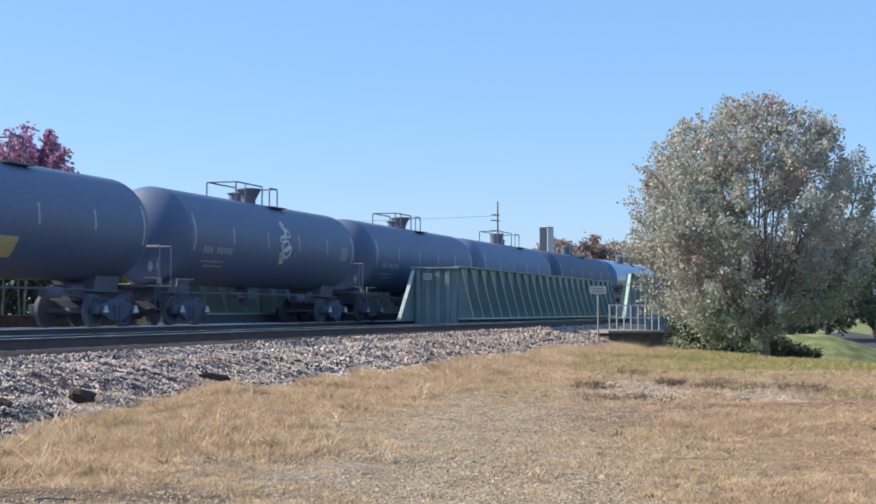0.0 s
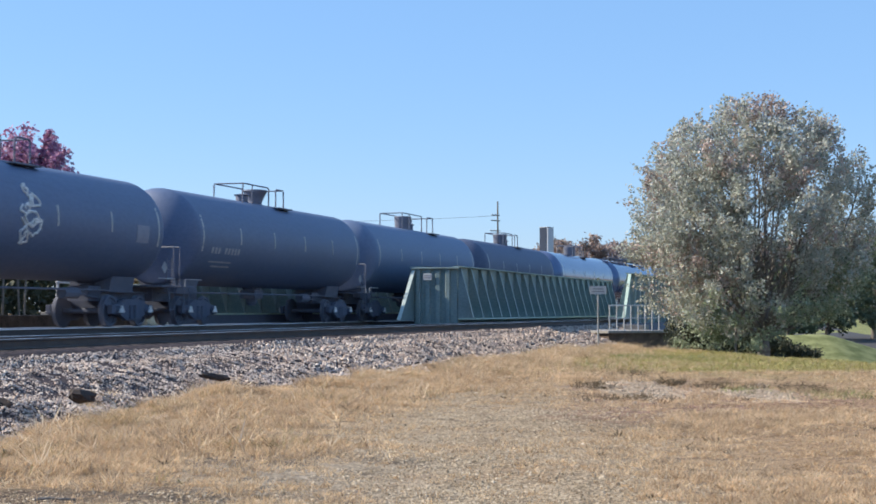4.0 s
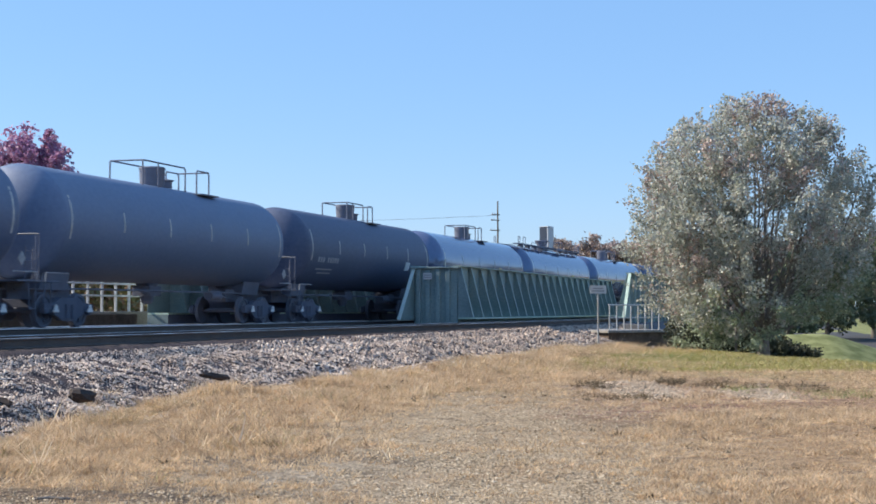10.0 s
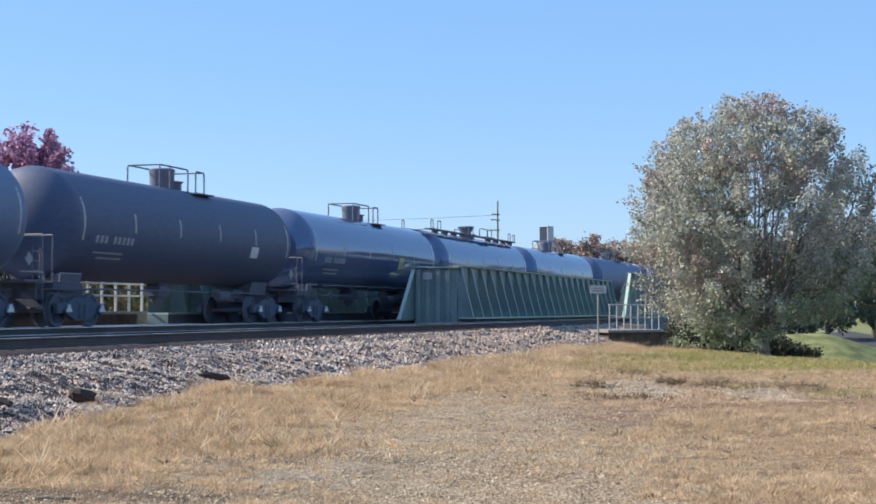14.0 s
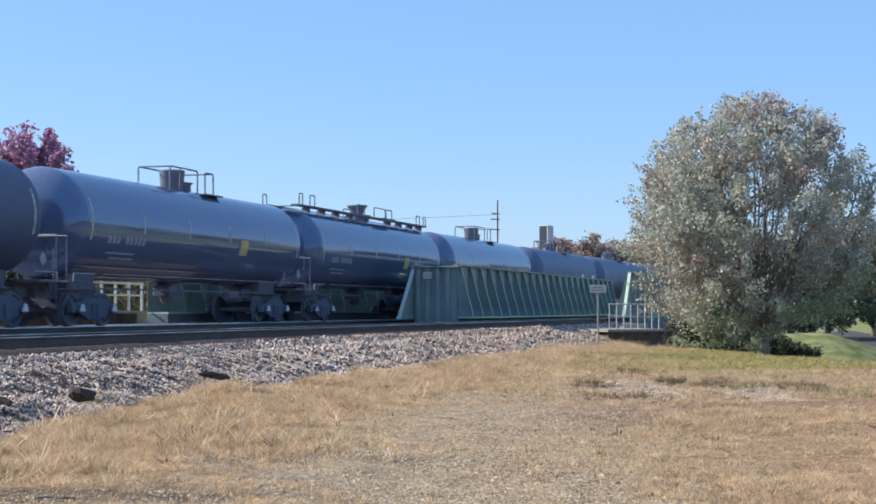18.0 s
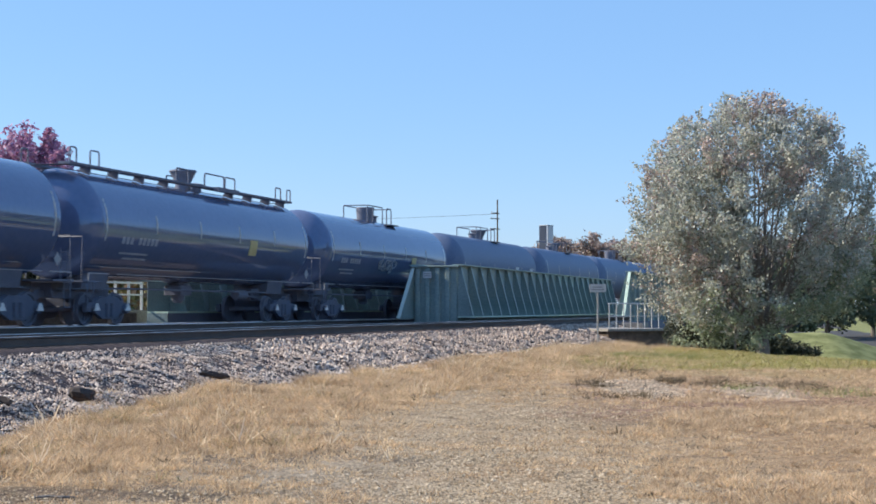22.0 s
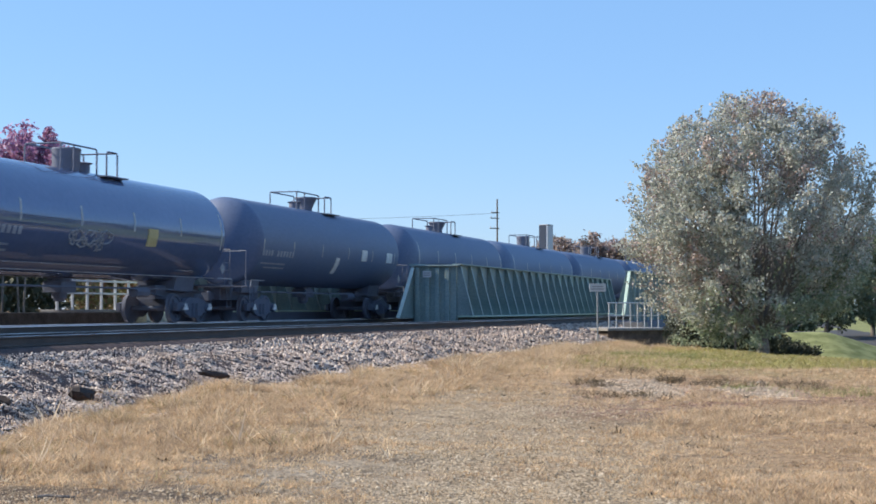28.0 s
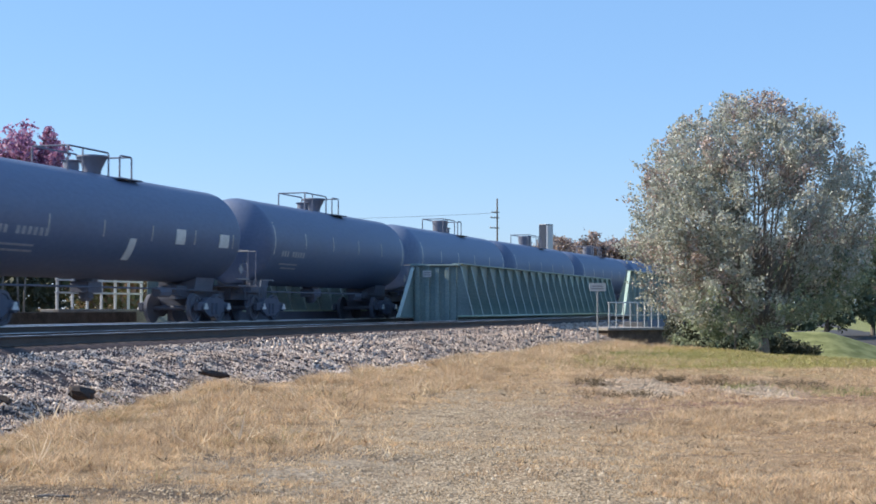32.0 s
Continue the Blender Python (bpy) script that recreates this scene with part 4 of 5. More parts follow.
def far_railing():
    """A kerb wall along the far side of the track, with a pipe railing where it meets the far girder."""
    w = tagged(new("ballast_curb", Shape().box(6, 46.6, 24.85, 25.2, -0.6, 1.42, c=0.03).mesh("ballast_curb", M_CONCRETE_SHADED)), "low concrete kerb along the far track, darkened as if in shade", "kerb", kind="structure")
    w.matrix_basis = TRK
    f = thing("guard_rail", "pale pipe railing beyond the train track", "railing", m=TRK @ pose(0, 26.0, 0))
    part("curb", Shape().box(43.0, 49.3, -0.25, 0.45, -0.6, 1.50, c=0.02), M_CONCRETE, f, "pale concrete curb")
    for i in range(7):
        part("post", Shape().box(-0.04, 0.04, -0.04, 0.04, 1.50, 2.52, c=0.008), M_SIGN, f).location.x = 43.3 + 0.96 * i
    for z in (2.02, 2.44):
        part("rail", Shape().box(43.2, 49.15, -0.03, 0.03, z, z + 0.06, c=0.008), M_SIGN, f)


far_railing()


def bushes():
    rng = np.random.default_rng(12)
    c, r = [], []
    for i in range(260):
        d = rng.uniform(30, 46)
        p = at(51 + 1.68 * (d - 30) + rng.uniform(0, 34), d, 0)
        c.append((p.x, p.y, rng.uniform(0.3, 3.8)))
        r.append(rng.uniform(0.4, 0.9))
    me = leaf_cloud("shrubs", np.array(c), np.array(r), 40000, 0.30, M_BUSH, 4)
    tagged(new("shrubs", me), "mixed green and yellow shrubs behind the fence", "shrubs", kind="stuff")


def thicket():
    """Undergrowth with thin trunks, further back on the far side, its leaves darkened for shade."""
    rng = np.random.default_rng(15)
    c, r = [], []
    for i in range(420):
        d = rng.uniform(30.5, 38)
        p = at(1.68 * (d - 30) + rng.uniform(12, 50), d, 0)
        c.append((p.x, p.y, rng.uniform(0.3, 5.0)))
        r.append(rng.uniform(0.4, 0.9))
    me = leaf_cloud("thicket", np.array(c), np.array(r), 44000, 0.32, M_LEAF_SHADED, 14)
    tagged(new("thicket", me), "thicket beyond the tracks, leaves darkened for shade", "thicket", kind="stuff")
    for i in range(16):
        p = at(rng.uniform(28, 49), rng.uniform(29.2, 30.2), 0)
        sh = Shape().rod((0, 0, -0.2), (rng.uniform(-0.2, 0.2), 0, 3.2), 0.06, 0.03, 6)
        tagged(new("thin_trunk", sh.mesh("thin_trunk", M_BARK)), "thin bare pale trunk before the thicket", "tree trunk", "trunks before the thicket").matrix_basis = pose(p.x, p.y, ground_z(p.x, p.y))


bushes()
thicket()

# ---- the train ----
HEAD, RAD = 0.64, 1.53
AXIS_Z = 4.345 - RAD          # above the rail
meshes = {}


def cached(key, make, mt, smooth_faces=False):
    if (key, mt.name) not in meshes:
        meshes[(key, mt.name)] = make().mesh(key, mt, not smooth_faces)
    return meshes[(key, mt.name)]


def tank_shape(half):
    prof = []
    for i in range(9):
        t = math.pi / 2 * i / 8
        prof.append((-half - HEAD * math.cos(t), max(0.05, RAD * math.sin(t))))
    prof += [(-half + 0.02, RAD + 0.0), (half - 0.02, RAD)]
    for i in range(9):
        t = math.pi / 2 * (1 - i / 8)
        prof.append((half + HEAD * math.cos(t), max(0.05, RAD * math.sin(t))))
    return Shape().lathe(prof, 'X', 48, pose(0, 0, AXIS_Z))


def truck_side(side):
    y0, y1 = (side * 0.98 - 0.07, side * 0.98 + 0.07)
    out = [(-1.25, 0.38), (-1.25, 0.62), (-0.75, 0.66), (-0.45, 0.80), (0.45, 0.80), (0.75, 0.66), (1.25, 0.62), (1.25, 0.38),
           (0.95, 0.38), (0.62, 0.30), (0.35, 0.18), (-0.35, 0.18), (-0.62, 0.30), (-0.95, 0.38)]
    sh = Shape().prism(out, y0, y1)
    for x in (-0.89, 0.89):
        sh.lathe([(side * 1.04, 0.13), (side * 1.16, 0.12)], 'Y', 10, pose(x, 0, 0.457))
    for x in (-0.15, 0.15):
        sh.rod((x, side * 1.06, 0.25), (x, side * 1.06, 0.62), 0.07, n=8)
    return sh


def wheelset():
    sh = Shape().rod((0, -1.05, 0), (0, 1.05, 0), 0.08, n=8)
    for side in (-1, 1):
        sh.lathe([(side * 0.68, 0.483), (side * 0.71, 0.483), (side * 0.72, 0.457), (side * 0.82, 0.452), (side * 0.82, 0.38), (side * 0.78, 0.36), (side * 0.78, 0.14), (side * 0.84, 0.12), (side * 0.84, 0.05)], 'Y', 20)
        for k in range(4):
            t = math.pi / 2 * k
            sh.box(-0.03, 0.03, side * 0.80 - 0.03, side * 0.80 + 0.03, 0.2, 0.32, Matrix.Rotation(t, 4, 'Y'))
    return sh


def end_platform():
    return Shape().box(7.6, 8.62, -1.42, 1.42, 1.18, 1.23)


def side_grab():
    """A bent grab rail at the corner of the car, with a stirrup step below."""
    return Shape().pipe([(7.3, -1.47, 1.42), (8.40, -1.47, 1.42), (8.43, -1.47, 1.2)], 0.02)


def stirrup():
    return Shape().pipe([(8.42, -1.44, 1.2), (8.42, -1.44, 0.5), (8.1, -1.44, 0.5), (8.1, -1.44, 1.2)], 0.014)


def cross_rail():
    return Shape().rod((8.56, -1.35, 2.40), (8.56, 1.35, 2.40), 0.018, n=6)


def rail_post():
    return Shape().rod((8.56, -1.35, 1.2), (8.56, -1.35, 2.40), 0.013, n=6)


def end_ladder():
    sh = Shape()
    for x in (7.95, 8.3):
        sh.rod((x, -1.42, 1.2), (x, -1.42, 2.05), 0.016, n=5)
    for z in (1.45, 1.7, 1.95):
        sh.rod((7.95, -1.42, z), (8.3, -1.42, z), 0.013, n=5)
    return sh


def sill():
    sh = Shape().box(5.2, 8.35, -0.33, 0.33, 0.75, 1.18, c=0.02)
    x0, x1 = 5.9, 7.3
    return sh.add([(x0, -0.6, 1.0), (x1, -0.6, 1.0), (x1, 0.6, 1.0), (x0, 0.6, 1.0), (x0, -0.7, 1.45), (x1, -0.7, 1.45), (x1, 0.7, 1.45), (x0, 0.7, 1.45)],
                  [(0, 1, 2, 3), (0, 1, 5, 4), (1, 2, 6, 5), (2, 3, 7, 6), (3, 0, 4, 7)])


def platform_rails(x0, x1, h):
    """Bent-pipe railings round the fittings on top: one along each side, and a hoop across the far end."""
    sh = Shape()
    zt, zb, e = AXIS_Z + RAD + h, AXIS_Z + RAD - 0.10, 0.06
    span = x1 - x0
    for y, u, v in ((0.55, 0.0, 0.66), (-0.55, 0.0, 0.62), (-0.55, 0.80, 1.0), (0.55, 0.80, 1.0)):
        a, b = x0 + span * u, x0 + span * v
        sh.pipe([(a, y, zb), (a, y, zt - e), (a + e, y, zt), (b - e, y, zt), (b, y, zt - e), (b, y, zb)], 0.026)
    sh.rod((x0 + span * 0.22, -0.55, zb), (x0 + span * 0.22, -0.55, zt), 0.022, n=6)
    for x in (x0 + e, x1 - e):
        sh.rod((x, -0.55, zt), (x, 0.55, zt), 0.026, n=6)
    return sh


def funnel():
    z = AXIS_Z + RAD
    return Shape().lathe([(z - 0.15, 0.25), (z + 0.08, 0.25), (z + 0.2, 0.30), (z + 0.44, 0.42), (z + 0.47, 0.46), (z + 0.52, 0.44)], 'Z', 18)


def housing():
    z = AXIS_Z + RAD
    return Shape().lathe([(z - 0.15, 0.36), (z + 0.02, 0.36), (z + 0.06, 0.38), (z + 0.50, 0.40), (z + 0.56, 0.42), (z + 0.60, 0.38)], 'Z', 18)


def hoop(w):
    """A bent-pipe handhold of the given length that stands on the walkway's edge."""
    z = AXIS_Z + RAD + 0.12
    return Shape().pipe([(0, 0, z), (0, 0, z + 0.37), (0.05, 0, z + 0.42), (w - 0.05, 0, z + 0.42), (w, 0, z + 0.37), (w, 0, z)], 0.024)


def coupler():
    return Shape().box(8.3, 8.82, -0.09, 0.09, 0.78, 0.98, c=0.02).box(8.7, 8.93, -0.17, 0.17, 0.72, 1.04, c=0.03)


def on_tank(x, z, w, h, out=0.006):
    """A thin plate that follows the near side of the tank, centred at height z above the axis."""
    sh = Shape()
    n = 4
    rows = []
    for i in range(n + 1):
        zz = z - h / 2 + h * i / n
        rows.append(-math.sqrt(RAD * RAD - zz * zz))
    verts, faces = [], []
    for o in (out, 0.001):
        for i in range(n + 1):
            zz = z - h / 2 + h * i / n
            for xx in (x - w / 2, x + w / 2):
                k = 1 + o / RAD
                verts.append((xx, rows[i] * k, AXIS_Z + zz * k))
    m = 2 * (n + 1)
    for i in range(n):
        faces += [(2 * i, 2 * i + 1, 2 * i + 3, 2 * i + 2), (m + 2 * i, m + 2 * i + 2, m + 2 * i + 3, m + 2 * i + 1)]
        faces += [(2 * i, 2 * i + 2, m + 2 * i + 2, m + 2 * i), (2 * i + 1, m + 2 * i + 1, m + 2 * i + 3, 2 * i + 3)]
    faces += [(0, m, m + 1, 1), (m - 2, m - 1, 2 * m - 1, 2 * m - 2)]
    return sh.add(verts, faces)


def tank_car(paint, label, walkway=False, marks=(), plates=(), faint=(), strips=6, graffiti=(), lettering=True, cup=False, rail=(-0.95, 2.25, 0.62), low=False):
    if cup:
        rail = (-2.05, 1.65, 0.58)
    car = thing("tank_car", label, "railway car", "tank cars of the train")
    half = 7.70 if paint is M_TANK_GLOSS else 7.42
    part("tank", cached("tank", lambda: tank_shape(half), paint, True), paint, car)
    for e in (0, 180):
        m = pose(0, 0, 0, 0, 0, e)
        part("end_platform", cached("end_platform", end_platform, M_STEEL_DARK), M_STEEL_DARK, car).matrix_basis = m
        part("underframe", cached("underframe", sill, M_STEEL_DARK), M_STEEL_DARK, car).matrix_basis = m
        part("cross_rail", cached("cross_rail", cross_rail, M_PALE), M_PALE, car, "pale end handrail").matrix_basis = m
        for k in (1, -1):
            part("rail_post", cached("rail_post", rail_post, M_STEEL_DARK), M_STEEL_DARK, car).matrix_basis = m @ Matrix.Diagonal((1, k, 1, 1))
        part("end_ladder", cached("end_ladder", end_ladder, M_STEEL_DARK), M_STEEL_DARK, car).matrix_basis = m
        for k in (1, -1):
            part("grab_rail", cached("grab_rail", side_grab, M_PALE), M_PALE, car, "pale grab rail").matrix_basis = m @ Matrix.Diagonal((1, k, 1, 1))
            part("stirrup_step", cached("stirrup_step", stirrup, M_STEEL_DARK), M_STEEL_DARK, car).matrix_basis = m @ Matrix.Diagonal((1, k, 1, 1))
        part("end_placard", cached("end_placard", lambda: Shape().box(-0.13, 0.13, -0.01, 0.01, -0.13, 0.13, pose(0, 0, 0, 0, 45, 0)), M_PALE), M_PALE, car, "small diamond placard").matrix_basis = m @ pose(7.75, -1.44, 1.75)
        part("coupler", cached("coupler", coupler, M_TRUCK), M_TRUCK, car).matrix_basis = m
    for x in (-6.5, 6.5):
        for side in (-1, 1):
            part("truck_frame", cached("truck_frame_%d" % side, lambda: truck_side(side), M_TRUCK), M_TRUCK, car).location.x = x
        part("bolster", cached("bolster", lambda: Shape().box(-0.22, 0.22, -0.95, 0.95, 0.45, 0.78, c=0.03), M_TRUCK), M_TRUCK, car).location.x = x
        for dx in (-0.89, 0.89):
            w = part("wheelset", cached("wheelset", wheelset, M_WHEEL, True), M_WHEEL, car)
            w.location = (x + dx, 0, 0.457)
            for side in (-1, 1):
                cap = part("bearing_cap", cached("bearing_cap_%d" % side, lambda: Shape().add([(a, side * 1.17 + o, b) for o in (-0.02, 0.02) for a, b in ((-0.15, -0.10), (0.15, -0.10), (0.03, 0.10), (-0.03, 0.10))], [(0, 1, 2, 3), (7, 6, 5, 4), (0, 4, 5, 1), (1, 5, 6, 2), (2, 6, 7, 3), (3, 7, 4, 0)]), M_WHITE), M_WHITE, car, "white bearing cap")
                cap.location = (x + dx, 0, 0.51)
    hs = part("manway_housing", cached("funnel_housing" if cup or walkway else "manway_housing", funnel if cup or walkway else housing, M_STEEL_DARK, True), M_STEEL_DARK, car)
    hs.location = (0.3, 0, 0.13 if walkway else 0)
    part("valve", cached("valve", lambda: Shape().lathe([(AXIS_Z + RAD - 0.1, 0.22), (AXIS_Z + RAD + 0.2, 0.22), (AXIS_Z + RAD + 0.26, 0.3), (AXIS_Z + RAD + 0.3, 0.1)], 'Z', 12), M_STEEL_DARK, True), M_STEEL_DARK, car).location.x = -0.9 if cup else 1.2
    if walkway:
        z = AXIS_Z + RAD + 0.10
        for k in (-1, 1):
            part("running_board", Shape().box(-8.3, 7.9, min(k * 0.45, k * 0.8), max(k * 0.45, k * 0.8), z - 0.03, z + 0.03), M_STEEL_DARK, car, "full-length grated walkway")
            for x in (-7.1, -5.5, -3.9, -2.3, 2.6, 4.2, 5.8, 7.2):
                part("board_bracket", cached("board_bracket_%d" % k, lambda: Shape().add([(a, k * b, AXIS_Z + RAD + c) for a in (-0.03, 0.03) for b, c in ((0.45, 0.07), (0.78, 0.07), (0.74, -0.16), (0.40, -0.03))], [(0, 1, 2, 3), (7, 6, 5, 4), (0, 4, 5, 1), (1, 5, 6, 2), (2, 6, 7, 3), (3, 7, 4, 0)]), M_STEEL_DARK), M_STEEL_DARK, car).location.x = x
        for e in (-8.3, 7.55):
            part("cross_walk", Shape().box(e, e + 0.35, -0.8, 0.8, z - 0.04, z - 0.03), M_STEEL_DARK, car)
        part("manway_platform", Shape().box(0.9, 2.6, -1.0, -0.8, z - 0.10, z + 0.03), M_STEEL_DARK, car)
        for x, y, w in ((-8.2, -0.75, 0.35), (-8.2, 0.75, 0.35), (-7.1, -0.75, 0.5), (-1.7, -0.75, 0.85), (0.3, -0.78, 1.5), (1.9, -0.78, 0.8), (0.6, 0.75, 1.5), (6.4, -0.75, 0.5), (7.5, -0.75, 0.35)):
            part("hand_hoop", cached("hand_hoop_%.2f" % w, lambda: hoop(w), M_STEEL_DARK), M_STEEL_DARK, car).location = (x, y, 0)
    else:
        part("platform_railing", cached("railing_%s" % str(rail), lambda: platform_rails(*rail), M_STEEL_DARK), M_STEEL_DARK, car)
        for k in (-1, 1):
            part("platform", cached("platform_%d_%s" % (k, str(rail)), lambda: Shape().box(rail[1] - 1.3, rail[1], min(k * 0.92, k * 0.55), max(k * 0.92, k * 0.55), AXIS_Z + RAD - 0.16, AXIS_Z + RAD - 0.12), M_STEEL_DARK), M_STEEL_DARK, car)
    part("outlet_valve", cached("outlet_valve", lambda: Shape().lathe([(0.65, 0.12), (0.75, 0.2), (1.0, 0.22), (1.3, 0.35)], 'Z', 12).box(-0.4, 0.4, -0.3, 0.3, 0.9, 1.22, c=0.03), M_STEEL_DARK), M_STEEL_DARK, car)
    part("brake_cylinder", cached("brake_cylinder", lambda: Shape().rod((3.4, -0.5, 0.95), (4.2, -0.5, 0.95), 0.16, n=10).rod((4.2, -0.5, 0.95), (6.0, -0.3, 0.8), 0.03, n=6), M_STEEL_DARK), M_STEEL_DARK, car)
    part("brake_pipe", cached("brake_pipe", lambda: Shape().pipe([(-8.4, -0.55, 1.0), (-5, -0.6, 1.05), (5, -0.6, 1.05), (8.4, -0.55, 1.0)], 0.03), M_STEEL_DARK), M_STEEL_DARK, car)
    for i in range(strips):
        x = -half + 0.2 + (2 * half - 0.4) * i / max(1, strips - 1)
        if low:
            st = cached("low_strip", lambda: on_tank(0, -0.18, 0.06, 0.45), M_REFLECT)
            x = max(-half + 0.05, x - 0.3)
        elif i in (0, strips - 1):
            st = cached("long_strip", lambda: on_tank(0, 0.1, 0.075, 1.15), M_REFLECT)
        else:
            st = cached("short_strip", lambda: on_tank(0, 0.1, 0.07, 0.55), M_REFLECT)
        part("reflective_strip", st, M_REFLECT, car).location.x = x
    if paint is M_TANK_GLOSS:
        part("side_rail", cached("side_rail", lambda: Shape().rod((-6.9, -1.5, 1.42), (6.9, -1.5, 1.42), 0.012, n=5), M_PALE), M_PALE, car, "thin pale side handrail")
    if lettering:
        for x, z, w, h in ((-6.2, -0.42, 0.75, 0.2), (-4.95, -0.42, 1.25, 0.2), (-5.6, -0.78, 1.7, 0.05), (-5.4, -0.92, 1.4, 0.05)):
            if low:
                x, w = x * 1.28 + 1.0, w * 1.3
            k = max(1, int(w / 0.24)) if h > 0.1 else 1
            for q in range(k):
                part("lettering_bar", on_tank(x - w / 2 + w * (q + 0.5) / k, z, w / k * (0.62 if h > 0.1 else 1), h), M_LETTER, car)
    for x, z, w, h in plates:
        part("placard", on_tank(x, z, w, h, 0.02), M_YELLOW, car, "yellow placard")
    for x, z, w, h in faint:
        part("stencil_patch", on_tank(x, z, w, h, 0.008), M_FAINT, car, "faint grey stencil patch")
    for x, z, w, h in marks:
        part("placard", on_tank(x, z, w, h, 0.02), M_WHITE, car, "white placard")
    for gx, gz, step_x, step_z, count in graffiti:
        rng = random.Random(4)
        for k in range(count):
            cx, cz = gx + step_x * k + 0.28 * (step_x == 0) * math.sin(k * 2.1), gz + step_z * k + 0.10 * (step_z == 0) * math.sin(k * 2.3)
            turns, wide, high = rng.uniform(0.7, 1.5), rng.uniform(0.12, 0.34), rng.uniform(0.10, 0.22)
            pts = []
            for i in range(17):
                a = 2 * math.pi * turns * i / 16 + k
                zz = cz + high * math.sin(a) + rng.uniform(-0.05, 0.05)
                xx = cx + wide * math.cos(a) + 0.02 * i * rng.uniform(0.3, 1) + rng.uniform(-0.05, 0.05)
                pts.append((xx, -math.sqrt(RAD * RAD - zz * zz) - 0.004, AXIS_Z + zz))
            part("graffiti_stroke", Shape().pipe(pts, 0.026 if step_x else 0.034, 5), M_PALE if step_x else M_WHITE, car, "faded white spray-paint loop")
    return car


LB = "dull black tank car with a railed manway on top"
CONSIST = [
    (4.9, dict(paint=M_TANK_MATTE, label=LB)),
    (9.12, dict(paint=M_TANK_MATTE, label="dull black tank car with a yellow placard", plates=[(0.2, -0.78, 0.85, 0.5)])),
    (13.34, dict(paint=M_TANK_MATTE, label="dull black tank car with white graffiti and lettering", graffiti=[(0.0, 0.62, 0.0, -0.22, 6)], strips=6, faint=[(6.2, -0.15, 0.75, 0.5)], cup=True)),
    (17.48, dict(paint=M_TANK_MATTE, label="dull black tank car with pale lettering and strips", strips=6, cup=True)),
    (21.56, dict(paint=M_TANK_GREY, label="grey-black tank car with a railed manway", strips=6, lettering=False, rail=(-1.4, 3.3, 0.66))),
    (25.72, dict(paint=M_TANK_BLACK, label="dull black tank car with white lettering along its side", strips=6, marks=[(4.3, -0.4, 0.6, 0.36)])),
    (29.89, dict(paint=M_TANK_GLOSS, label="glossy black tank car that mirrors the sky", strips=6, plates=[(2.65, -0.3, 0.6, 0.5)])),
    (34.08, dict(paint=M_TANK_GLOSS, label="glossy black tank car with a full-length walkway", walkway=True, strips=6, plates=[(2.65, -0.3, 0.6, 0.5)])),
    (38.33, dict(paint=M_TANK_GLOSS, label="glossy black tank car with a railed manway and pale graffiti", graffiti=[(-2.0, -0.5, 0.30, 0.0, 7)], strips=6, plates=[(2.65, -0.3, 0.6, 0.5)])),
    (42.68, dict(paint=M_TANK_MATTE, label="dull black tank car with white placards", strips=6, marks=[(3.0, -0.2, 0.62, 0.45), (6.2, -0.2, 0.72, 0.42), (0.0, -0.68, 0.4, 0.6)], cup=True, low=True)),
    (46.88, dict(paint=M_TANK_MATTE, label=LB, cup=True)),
    (51.0, dict(paint=M_TANK_GREY, label="grey-black tank car with a railed manway")),
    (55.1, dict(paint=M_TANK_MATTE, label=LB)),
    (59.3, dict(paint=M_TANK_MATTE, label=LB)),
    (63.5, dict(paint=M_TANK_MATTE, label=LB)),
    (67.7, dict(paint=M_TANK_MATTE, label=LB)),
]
SPEED = 4.2373
CARS = []
for T, spec in CONSIST:
    c = tank_car(**spec)
    CARS.append((T, c))


